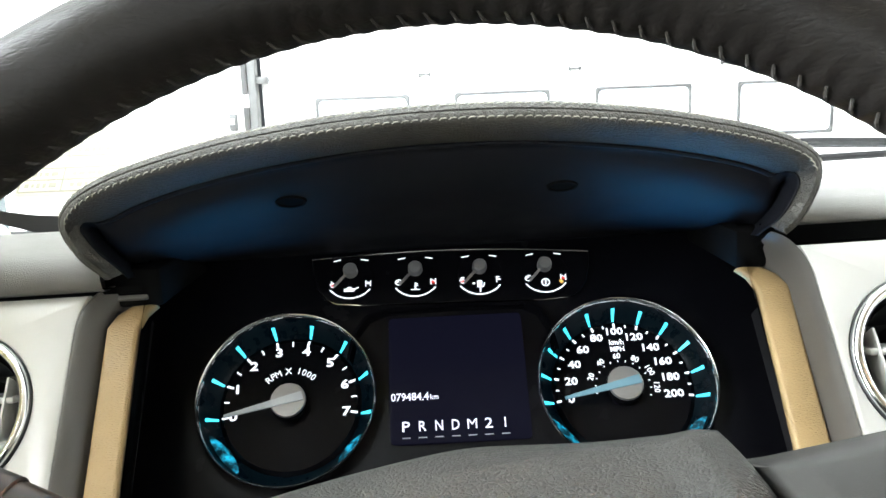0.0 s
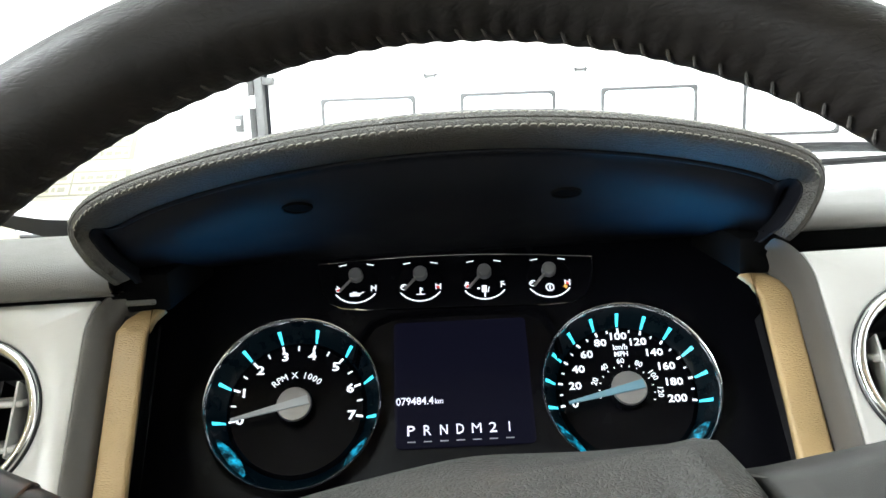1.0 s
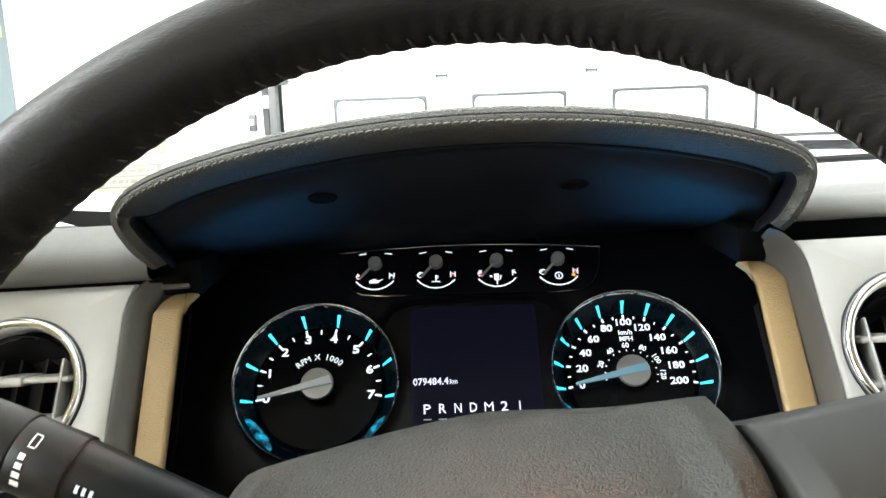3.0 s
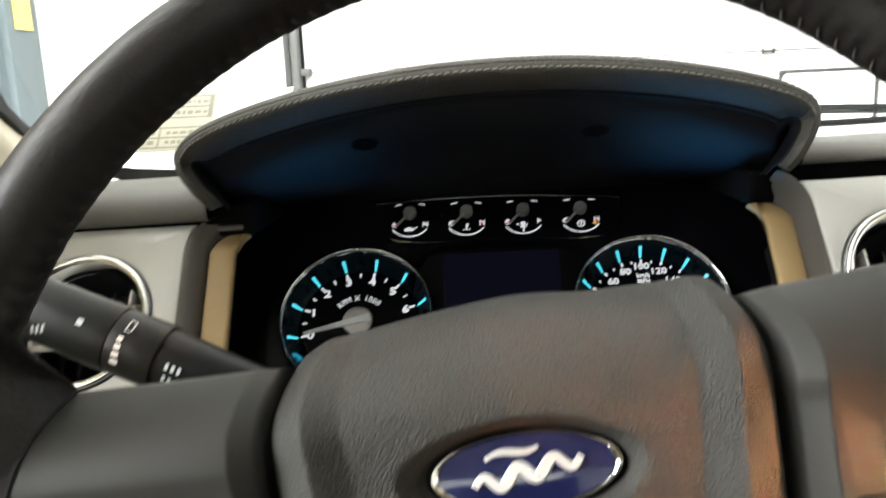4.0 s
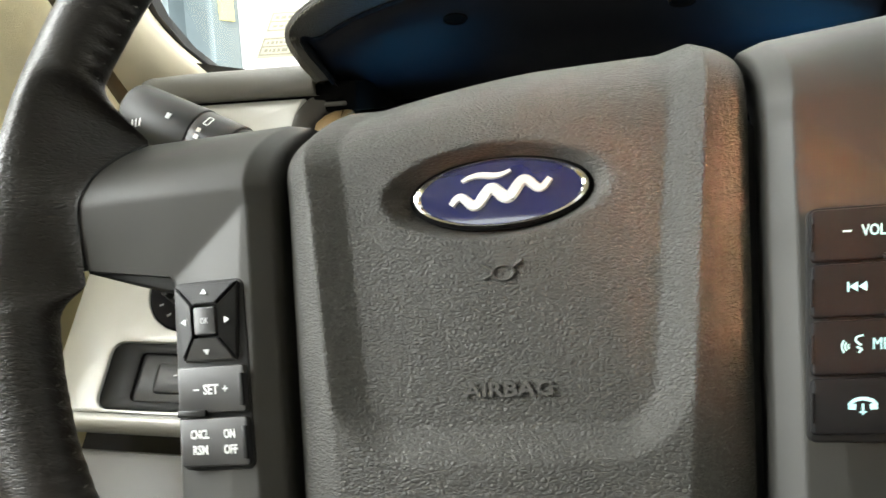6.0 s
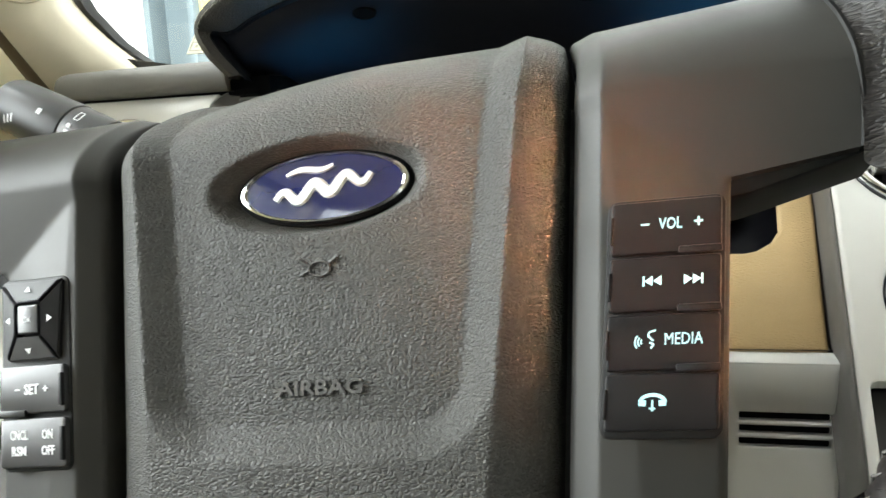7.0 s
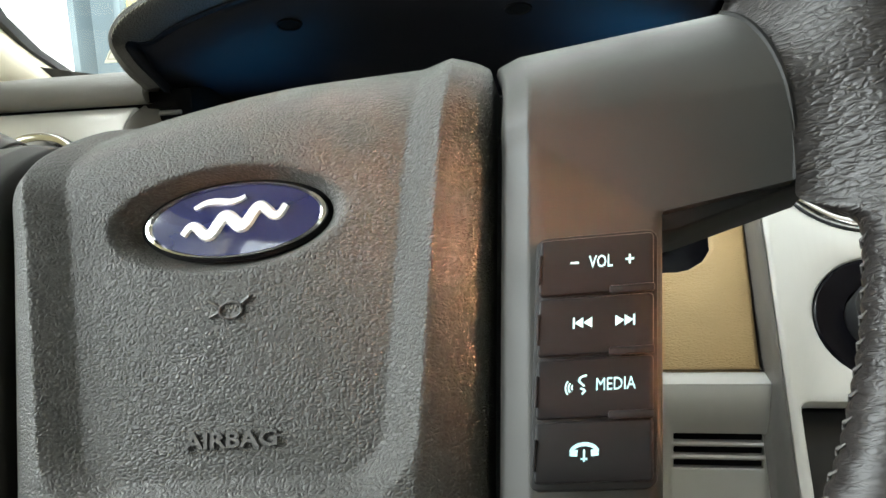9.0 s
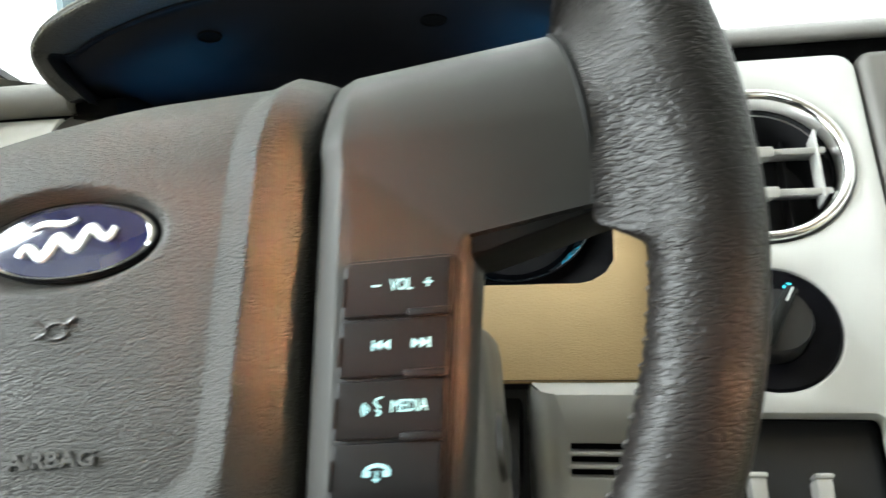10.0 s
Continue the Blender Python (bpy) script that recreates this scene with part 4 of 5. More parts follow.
def brow_y(p):
    return -0.048 + 0.022 * (abs(p.x) / 0.2) ** 2 + 0.028 * smooth01((0.034 - p.z) / 0.032)


Y = Vector((0, 1, 0))
FOOT = 0.0165                          # where the leather ends above the surround
# front lip, bull-nose, first stitch row, piped seam, second stitch row, back of the hood
BROWP = [(-0.0204, 0.0230), (-0.0194, 0.0185), (-0.0178, 0.0134), (-0.0160, 0.0090), (-0.0140, 0.0052), (-0.0118, 0.0018), (-0.0094, -0.0014), (-0.0066, -0.0032), (-0.0042, -0.0020), (-0.0034, -0.0012), (-0.0033, -0.0002),
         (-0.0024, -0.0004), (-0.0012, 0.0010), (0.0000, 0.0042), (0.0006, 0.0090), (0.0008, 0.0160), (0.0006, 0.0260), (-0.0030, 0.060), (-0.012, 0.13), (-0.030, 0.17)]


def leg(p):
    """1 at the feet of the hood, 0 along its top."""
    return smooth01((0.072 - p.z) / 0.03)


bm = bmesh.new()
faces_from(bm, [[p + Y * (brow_y(p) + (y * (1 - 0.7 * leg(p)) if o < -0.007 and y < 0.025 else y)) + n * (o * (1 - 0.55 * leg(p)) if o < -0.007 and y < 0.025 else o) for o, y in BROWP] for p, n in ARCH if p.z > FOOT])
brow = part("gauge_hood", bm, BROW, dash, "padded grey leather hood with double stitching", smooth=60)
for off, yo in ((-0.0066, -0.0030), (-0.0004, 0.0032)):
    bm = bmesh.new()
    k = int(ARCH_LEN / 0.0047)
    for i in range(k):
        f = (i + 0.5) / k * (len(ARCH) - 1)
        j = int(f)
        p = ARCH[j][0].lerp(ARCH[min(j + 1, len(ARCH) - 1)][0], f - j)
        n = ARCH[j][1]
        if p.z < 0.057:
            continue
        t = Vector((n.z, 0, -n.x))
        c = p + Y * (brow_y(p) + yo) + n * off
        o = (n - Y * 0.9).normalized()
        tube(bm, [c - t * 0.0019 - o * 0.0004 - n * 0.0003, c - t * 0.0009 + o * 0.0003 - n * 0.0001, c + t * 0.0009 + o * 0.0003 + n * 0.0001, c + t * 0.0019 - o * 0.0004 + n * 0.0003], 0.00036, 5)
    part("stitching", bm, THREAD, brow, "pale thread stitches")
    tagged(brow.children[-1], kind="stuff")

# lining below the hood: a rounded lip, a groove, then one scoop that runs back and down to the gauges
def scoop(p, n):
    """Lip, groove and scoop of the lining below one point of the arch."""
    g = leg(p)
    k, h = 1 - 0.55 * g, 1 - 0.7 * g
    lip = [p + n * (o * k) + Y * (brow_y(p) + y * h) for o, y in ((-0.0196, 0.0212), (-0.0206, 0.0196), (-0.0216, 0.0196), (-0.0223, 0.0214), (-0.0226, 0.0240))]
    c = lip[-1]
    e = Vector((p.x * 0.965, -0.012, p.z - 0.053)).lerp(Vector((c.x * 1.015, 0.034, c.z - 0.004)), g)
    d = Vector((p.x * 0.95, 0.104, 0.002)).lerp(Vector((math.copysign(0.206, p.x) - 0.003, 0.104, 0.002 - 1.1 * max(0.0, 0.050 - p.z))), g)
    return lip, [c * (1 - t) ** 2 + e * (2 * t * (1 - t)) + d * t * t for t in np.linspace(0.05, 1, 20)]


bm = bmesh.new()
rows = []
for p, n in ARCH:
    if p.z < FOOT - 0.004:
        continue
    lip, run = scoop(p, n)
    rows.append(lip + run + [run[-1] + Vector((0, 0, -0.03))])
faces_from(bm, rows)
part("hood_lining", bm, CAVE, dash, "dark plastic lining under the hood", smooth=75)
for x in (-0.0860, 0.0650):
    run = scoop(*min(ARCH, key=lambda q: abs(q[0].x - x)))[1]
    i = min(range(1, 19), key=lambda q: abs(run[q].z - 0.0530))
    along = (run[i + 1] - run[i - 1]).normalized()
    out = Vector((1, 0, 0)).cross(along).normalized()
    out = out if out.z < 0 else -out
    bm = lathed([(0.0098, -0.0008), (0.0092, 0.0007), (0.0080, 0.0005), (0.0076, -0.0002), (0.0, -0.0003)], 28)
    bm.transform(Matrix.Diagonal((0.92, 0.55, 1, 1)))
    bm.transform(frame_of(Vector((x, run[i].y, run[i].z)) + out * 0.0008, Vector((1, 0, 0)), out.cross(Vector((1, 0, 0))), out))
    # near-black disc: the shade of the recess is put into its colour
    part("screw_recess", bm, VOID, dash, "screw recess, its shade painted as a black oval")
# added black fillers: the shade under the hood's feet, put into colour
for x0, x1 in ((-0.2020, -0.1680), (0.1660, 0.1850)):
    part("hood_foot", boxed(x0, x1, 0.0080, 0.100, -0.004, 0.0190, bevel=0.003), VOID, dash, "added black filler for the shade under the hood's foot")
# cheeks and floor of the recess round the cluster
for s in (-1, 1):
    bm = bmesh.new()
    rows = []
    for v in np.linspace(0.045, -0.150, 24):
        a = CTS @ Vector((s * 0.1748 - 0.0036, v, -0.004))
        b = CTS @ Vector((s * 0.184, v, -0.030))
        c = CTS @ Vector((s * 0.206, v, -0.088))
        rows.append([a, b, c])
    faces_from(bm, rows)
    part("cheek", bm, GLOSS, dash, "glossy dark side of the gauge recess")
bm = bmesh.new()
faces_from(bm, [[CTS @ Vector((x, -0.131, -0.004)), CTS @ Vector((x, -0.131, -0.04)), CTS @ Vector((x, -0.128, -0.10))] for x in np.linspace(-0.21, 0.21, 10)])
part("recess_floor", bm, BLACK, dash)

# beige U-shaped inlay
outer = [(-0.1920, -0.187), (0.1920, -0.187), (0.1920, -0.012), (0.1880, -0.003), (0.1815, 0.0035), (0.1700, 0.0060), (0.1665, 0.0030), (0.1710, -0.0040), (0.1735, -0.0140)]
inner_r = [(0.1735, -0.1150), (0.1690, -0.1225), (0.1610, -0.1275), (0.1540, -0.1290)]
outer[0] = (-0.1965, -0.187)
loop = outer + inner_r + [(-x - 0.0055, y) for x, y in reversed(inner_r)] + [(-x - 0.0060, y) for x, y in reversed(outer[2:])]
loop = [(x - 0.0025 * smooth01(-y / 0.10) if x > 0 else x, y) for x, y in loop]
bm = bmesh.new()
plate(bm, loop, (), 0.0, 0.005, 0.0024)
for v in bm.verts:
    if v.co.y > -0.03:
        v.co.z -= 0.010 * ((v.co.y + 0.03) / 0.036) ** 2
slanted("leather_inlay", bm, BEIGE, dash, "beige grained leather inlay round the gauges", smooth=60)


def shoulder(v):
    """How far the outer edge of the surround bends in towards its top."""
    k = min(1.0, max(0.0, (v + 0.019) / 0.0315))
    return 0.0165 * (1 - math.sqrt(max(0.0, 1 - 0.97 * k * k)))


# grey cap on the head of the inlay
bm = bmesh.new()
box(bm, -0.1960, -0.1765, 0.0052, 0.0100, -0.020, -0.0040, 0.0012, 2)
slanted("inlay_cap", bm, DASH, dash, "small grey cap above the inlay")
# dark joint outside the inlay, then the taupe surround
for s in (-1, 1):
    bm = bmesh.new()
    prof = [(0.1885, -0.010), (0.1903, -0.008), (0.1912, -0.003), (0.1918, 0.004), (0.1925, 0.0130), (0.1932, 0.0205), (0.1944, 0.0228), (0.1955, 0.0130)]
    if s < 0:
        prof = [(0.195, -0.010), (0.1985, -0.009), (0.1998, -0.004), (0.2015, 0.0005), (0.2060, 0.0035), (0.2095, 0.0065), (0.2115, 0.0060), (0.2125, -0.006)]
    rows = []
    for v in list(np.linspace(-0.26, -0.022, 14)) + list(np.linspace(-0.019, 0.0125, 16)):
        k = min(1.0, max(0.0, (v + 0.019) / 0.0315))
        rows.append([(s * (u - (0.011 * k * k if i < 4 else shoulder(v))), v, z - 0.006 * k ** 2) for i, (u, z) in enumerate(prof)])
    faces_from(bm, rows)
    slanted("surround", bm, TRIM, dash, "taupe plastic surround", smooth=60)
    bm = bmesh.new()
    faces_from(bm, [[(s * 0.1900 - 0.003, v, -0.0085), (s * 0.1960 - 0.003, v, -0.0085)] for v in np.linspace(-0.19, 0.0, 6)])
    slanted("joint", bm, BLACK_SOFT, dash)

# silver panels with round openings for vents and switches
VENT_R = 0.0475


def silver_loop(x0, x1, y0, y1, r_out):
    """Follows the surround's shoulder towards the gauges (x0), rounded by r_out at the far side."""
    pts = [(x0, y0), (x1, y0)]
    for i in range(9):
        a = radians(90 * i / 8)
        pts.append((x1 - r_out + r_out * math.cos(a), y1 - r_out + r_out * math.sin(a)))
    for v in np.linspace(y1, y1 - 0.032, 12):
        pts.append((x0 - shoulder(v), v))
    return pts


KNOB_L, KNOB_R = (-0.258, -0.149), (0.2452, -0.1665)
VENT_A, VENT_B = (-0.2755, -0.0615), (0.2498, -0.0705)
NEAR = 0.0225                          # the centre panel stands this far proud of the inlay
right = silver_loop(0.1945, 0.3095, -0.272, 0.001, 0.012)
bm = bmesh.new()
plate(bm, right, [ring_pts(*VENT_B, VENT_R * 1.03, 56), ring_pts(*KNOB_R, 0.0325, 40), rrect(0.2010, 0.2885, -0.268, -0.2095, 0.004, 4)], NEAR, 0.010, 0.0022)
slanted("silver_panel", bm, SILVER, dash, "satin silver centre panel with a round vent opening", smooth=40)
left = [(-x, y) for x, y in reversed(silver_loop(0.2112, 0.345, -0.2385, 0.005, 0.012))]
bm = bmesh.new()
plate(bm, left, [ring_pts(*VENT_A, VENT_R, 56), ring_pts(*KNOB_L, 0.0325, 40), rrect(-0.3060, -0.2120, -0.2355, -0.1900, 0.008, 4)], 0.0065, 0.010, 0.0022)
slanted("silver_panel", bm, SILVER, dash, "satin silver side panel with a round vent opening", smooth=40)
bm = bmesh.new()
faces_from(bm, [[(x, v, z) for x in np.linspace(-0.345, -0.1995, 10)] for v, z in ((-0.2385, 0.0062), (-0.2405, 0.0090), (-0.2445, 0.0095), (-0.2475, 0.0060), (-0.2475, -0.012))])
slanted("lower_lip", bm, SILVER, dash, "bright lower lip of the side panel", smooth=60)
# what lies behind and below the panels
bm = bmesh.new()
box(bm, -0.36, -0.20, -0.30, 0.02, -0.10, -0.060)
slanted("carrier", bm, BLACK_SOFT, dash)
slanted("carrier", boxed(0.197, 0.34, -0.30, 0.0, -0.08, -0.040), BLACK_SOFT, dash)
bm = bmesh.new()
box(bm, -0.42, -0.19, -0.46, -0.2590, -0.06, -0.002, 0.006)
slanted("knee_panel", bm, TRIM, dash, "dark taupe knee panel")
bm = bmesh.new()
box(bm, 0.3105, 0.47, -0.40, 0.002, -0.06, NEAR + 0.003, 0.008, 3)
slanted("centre_trim", bm, TRIM, dash, "taupe trim beside the centre stack")

# soft pads on top of the dash, with a dark shadow gap below
for s, x0, x1, zt in ((-1, -0.345, -0.196, 0.0010), (1, 0.196, 0.95, 0.0)):
    bm = bmesh.new()
    prof = [(0.045, 0.0215), (0.012, 0.0220), (-0.004, 0.0226), (-0.0080, 0.0242), (-0.0085, 0.0268), (-0.004, 0.0312), (0.010, 0.0345), (0.06, 0.0345), (0.14, 0.0250), (0.19, 0.0120), (0.215, 0.0), (0.235, -0.03)]
    if s < 0:          # the outer pad has a taller, rounder nose
        prof[:7] = [(0.045, 0.0085), (0.012, 0.0085), (-0.002, 0.0092), (-0.0068, 0.0118), (-0.0085, 0.0160), (-0.0080, 0.0210), (-0.0055, 0.0255), (0.0, 0.0290), (0.010, 0.0312)]
    faces_from(bm, [[(x, y + (0.05 * max(0, -x - 0.28) if s < 0 else 0), z + zt * smooth01((z - 0.030) / 0.004)) for y, z in prof] for x in np.linspace(x0, x1, 24)])
    part("top_pad", bm, DASH, dash, "grey grained soft pad on top of the dash", smooth=60)
    # near-black sheet puts the gap's shade into colour
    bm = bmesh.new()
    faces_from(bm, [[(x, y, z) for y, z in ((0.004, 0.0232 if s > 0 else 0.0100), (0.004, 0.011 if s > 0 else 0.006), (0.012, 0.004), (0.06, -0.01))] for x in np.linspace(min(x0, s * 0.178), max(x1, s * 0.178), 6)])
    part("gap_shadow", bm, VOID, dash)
bm = bmesh.new()
faces_from(bm, [[(x, y, z) for y, z in ((0.10, 0.030), (0.16, 0.022), (0.20, 0.008), (0.235, -0.03))] for x in np.linspace(-0.2, 0.2, 6)])
part("top_pad", bm, DASH, dash)

# ledge below the gauges with cooling slots, and the column opening
SLOTS = (-0.1790, -0.1862, -0.1934)
bm = bmesh.new()
plate(bm, rrect(0.1362, 0.1935, -0.340, -0.1495, 0.002, 3), [rrect(0.1446, 0.1885, z - 0.0019, z + 0.0019, 0.0006, 2) for z in SLOTS], 0.0, 0.02, 0.0018)
bm.transform(pose(0, -0.127, 0, 90, 0, 0))
part("ledge_panel", bm, SILVER, dash, "satin silver lower panel with three slots", smooth=40)
# near-black block set close behind the slots paints their shade
bm = bmesh.new()
box(bm, 0.142, 0.1925, -0.1242, -0.108, -0.201, -0.172)
part("slot_back", bm, VOID, dash)
TURN = [(0.1372, -0.1271), (0.1340, -0.1266), (0.1308, -0.1250), (0.1282, -0.1222), (0.1258, -0.1180), (0.1235, -0.1120), (0.1215, -0.1040), (0.1205, -0.0900)]
bm = bmesh.new()                       # the ledge turns back to the column in a rounded corner
faces_from(bm, [[(x, y, z) for z in (-0.1492, -0.1510, -0.20, -0.340)] for x, y in TURN])
part("ledge_side", bm, SILVER, dash, "rounded end of the silver ledge", smooth=60)
bm = bmesh.new()
faces_from(bm, [[(max(x, u), -0.1268 + 0.0018 * t + 0.036 * t * t, -0.1498 + 0.0022 * t + 0.0012 * t * t) for x in (0.0, 0.150, 0.165, 0.180, 0.1933)] for t, u in ((0.0, 0.1372), (0.25, 0.1300), (0.5, 0.1258), (0.75, 0.1222), (1.0, 0.1205))])
part("ledge_top", bm, SILVER, dash, "silver top edge of the ledge")
bm = bmesh.new()
faces_from(bm, [[(x, -0.1860, 0.0), (x, -0.1886, -0.0085)] for x in np.linspace(-0.2, 0.2, 4)])
slanted("joint", bm, BLACK_SOFT, dash)
bm = bmesh.new()
box(bm, -0.199, 0.117, -0.36, -0.190, -0.05, -0.02)
slanted("column_opening", bm, BLACK_SOFT, dash)


def vent(x, y, z, size, label):
    v = thing("air_vent", SLANT @ at(x, y, z) @ Matrix.Scale(size, 4), label, "air vent", "dash vents")
    part("bezel", lathed([(0.0470, -0.004), (0.0470, 0.0016), (0.0455, 0.0034), (0.0430, 0.0030), (0.0410, 0.0), (0.0395, -0.008), (0.0385, -0.012)], 72), CHROME, v, "polished chrome bezel", 60)
    part("barrel", lathed([(0.0475, -0.003), (0.0478, 0.0002), (0.0470, 0.0008)], 72), BLACK, v, "dark joint ring")
    part("cup", lathed([(0.0388, -0.008), (0.0385, -0.05), (0.0, -0.05)], 56), BLACK_SOFT, v, "black vent throat")
    for dy in (-0.0125, 0.0125):
        h = math.sqrt(max(0.0001, 0.0378 ** 2 - dy ** 2))
        bm = bmesh.new()
        m = pose(0, dy, -0.013, 24, 0, 0)
        box(bm, -h, h, -0.0018, 0.0018, -0.014, 0.011, 0.0012, 2, m)
        box(bm, -0.0090, 0.0090, -0.0030, 0.0030, -0.012, 0.0135, 0.0014, 2, m)
        part("vane", bm, VANE, v, "silver-grey vane")
    for sx in (-1, 1):
        bm = bmesh.new()
        box(bm, sx * 0.031 - 0.0008, sx * 0.031 + 0.0008, -0.021, 0.021, -0.016, -0.002, 0.0006, 2)
        part("side_blade", bm, VANE, v)
    for fx in (-0.02, -0.008, 0.008, 0.02):
        part("rear_fin", boxed(fx - 0.0007, fx + 0.0007, -0.030, 0.030, -0.040, -0.026), BLACK, v)
    return v


vent(*VENT_A, 0.0065, 1.0, "round chrome-rimmed air vent in the silver side panel")
vent(*VENT_B, NEAR, 1.03, "round chrome-rimmed air vent in the silver centre panel")


def rotary(name, x, y, z, label):
    k = thing(name, SLANT @ at(x, y, z), label, "knob")
    part("plate", lathed([(0.0325, -0.006), (0.0325, -0.001), (0.0310, 0.0), (0.0180, -0.0015), (0.0175, -0.006)], 56), GLOSS, k)
    part("knob", lathed([(0.0172, -0.006), (0.0168, 0.010), (0.0158, 0.0125), (0.0, 0.0130)], 40), BLACK, k)
    bm = bmesh.new()
    box(bm, -0.0165, 0.0165, -0.0030, 0.0030, 0.0120, 0.0190, 0.0014, 2, at(0, 0, 0, 62))
    part("grip", bm, STALK, k)
    return k


kr = rotary("rotary_switch", *KNOB_R, NEAR - 0.001, "black rotary drive switch in the silver panel")
bm = bmesh.new()
for a in (66, 96):
    c, d = Vector((0.0235 * math.cos(radians(a)), 0.0235 * math.sin(radians(a)))), Vector((-math.sin(radians(a)), math.cos(radians(a))))
    bar(bm, *(c - d * 0.0022), *(c + d * 0.0022), 0.0016, 0.0002)
    bar(bm, *(c - d * 0.0010 + c * 0.10), *(c + d * 0.0010 + c * 0.10), 0.0010, 0.0002)
part("sign", bm, LIT_TEAL, kr, "small lit blue signs")
bm = bmesh.new()
bar(bm, 0.0075 * math.cos(radians(62)), 0.0075 * math.sin(radians(62)), 0.0155 * math.cos(radians(62)), 0.0155 * math.sin(radians(62)), 0.0011, 0.0190)
part("pointer", bm, MARK, kr, "white pointer line")
kl = rotary("headlamp_switch", *KNOB_L, 0.0055, "black rotary headlamp switch in the silver panel")
bm = bmesh.new()
for a in (215, 240, 265, 290):
    c = Vector((0.0245 * math.cos(radians(a)), 0.0245 * math.sin(radians(a))))
    bar(bm, c.x - 0.0016, c.y, c.x + 0.0016, c.y, 0.0006, 0.0002)
    bar(bm, c.x - 0.0010, c.y - 0.0012, c.x + 0.0014, c.y + 0.0014, 0.0006, 0.0002)
part("sign", bm, MARK, kl, "small white signs")

# pedal switch in its black recess
ps = thing("pedal_switch", SLANT @ at(-0.2500, -0.2100, 0.0), "black rocker switch in a black recess", "switch")
part("recess", plated(rrect(-0.0560, 0.0440, -0.0255, 0.0200, 0.008, 4), [rrect(-0.0330, 0.0340, -0.0190, 0.0130, 0.003, 3)], 0.0045, 0.010, 0.001), BUTTON, ps)
part("tray", plated(rrect(-0.0332, 0.0342, -0.0192, 0.0132, 0.003, 3), (), 0.0022, 0.006, 0.0006), BLACK, ps)
rk = part("rocker", plated(rrect(-0.0185, 0.0150, -0.0135, 0.0070, 0.003, 4), (), 0.0050, 0.008, 0.0014), BLACK, ps)
bm = bmesh.new()
bar(bm, -0.0050, -0.0020, 0.0010, -0.0012, 0.0008, 0.0051)
bar(bm, 0.0022, -0.0022, 0.0042, 0.0016, 0.0008, 0.0051)
bar(bm, 0.0008, 0.0008, 0.0042, 0.0016, 0.0006, 0.0051)
part("sign", bm, LIT_DIM, rk)

# pocket under the right-hand knob with two bright levers
pk = thing("switch_bank", SLANT @ at(0.2447, -0.2405, NEAR - 0.0065), "black switch bank with two bright toggles and a dark one", "switch")
part("recess", plated(rrect(-0.0445, 0.0445, -0.030, 0.0320, 0.004, 4), (), -0.010, 0.01, 0.001), BLACK, pk)
for x in (-0.0145, 0.0140):
    bm = bmesh.new()
    box(bm, x - 0.0036, x + 0.0036, -0.016, 0.0030, -0.012, 0.0030, 0.0015)
    box(bm, x - 0.0042, x + 0.0042, 0.0022, 0.0046, -0.006, 0.0042, 0.0010)
    part("toggle", bm, VANE, pk, "bright toggle")
part("toggle", boxed(0.0270, 0.0335, -0.022, -0.0060, -0.012, 0.0010, bevel=0.0015), BUTTON_GREY, pk, "dark grey toggle")

# ---- steering column and stalk ----
col = thing("steering_column", WHEEL, "dark taupe steering column shroud behind the wheel", "steering column")
bm = bmesh.new()
rows = []
for z, sx, sy in ((-0.070, 0.050, 0.048), (-0.080, 0.060, 0.052), (-0.13, 0.064, 0.056), (-0.24, 0.066, 0.060), (-0.30, 0.06, 0.055)):
    rows.append([(sx * math.copysign(abs(math.cos(t)) ** 0.55, math.cos(t)), -0.012 + sy * math.copysign(abs(math.sin(t)) ** 0.55, math.sin(t)), z) for t in [2 * math.pi * k / 40 for k in range(40)]])
vs = faces_from(bm, rows, close_u=True)
bm.faces.new(vs[0])
part("shroud", bm, TRIM, col, smooth=50)
bm = bmesh.new()
box(bm, 0.050, 0.120, -0.112, -0.014, -0.150, -0.078, 0.016, 4)
part("lock_housing", bm, TRIM, col, "taupe housing of the ignition lock")
bm = lathed([(0.0, 0.002), (0.012, 0.002), (0.014, 0.0), (0.014, -0.01)], 28)
bm.transform(Matrix.Translation((0.1202, -0.066, -0.112)) @ pose(0, 0, 0, 0, 90, 0))
part("lock", bm, BLACK, col, "black ignition lock")

tip, root = Vector((-0.2030, 0.2755, 1.4285)), Vector((-0.025, 0.262, 1.3560))
ax = (root - tip).normalized()
sa = ax.cross(Vector((0, 1, 0))).normalized()
stalk = thing("turn_signal_stalk", frame_of(tip, sa, ax.cross(sa), ax), "dark grey indicator stalk with white wiper signs", "stalk")
part("end_grip", lathed([(0.0, -0.0005), (0.0100, 0.0), (0.0130, 0.0018), (0.0142, 0.005), (0.0150, 0.040), (0.0150, 0.044), (0.0144, 0.0448)], 40), STALK, stalk, "dark grey twist grip")
part("ring", lathed([(0.0144, 0.0446), (0.0147, 0.0454), (0.0147, 0.066), (0.0140, 0.0668)], 40), STALK, stalk)
part("stem", lathed([(0.0136, 0.0664), (0.0137, 0.068), (0.0126, 0.10), (0.0106, 0.15), (0.0098, 0.19)], 40), STALK, stalk)
bm = bmesh.new()


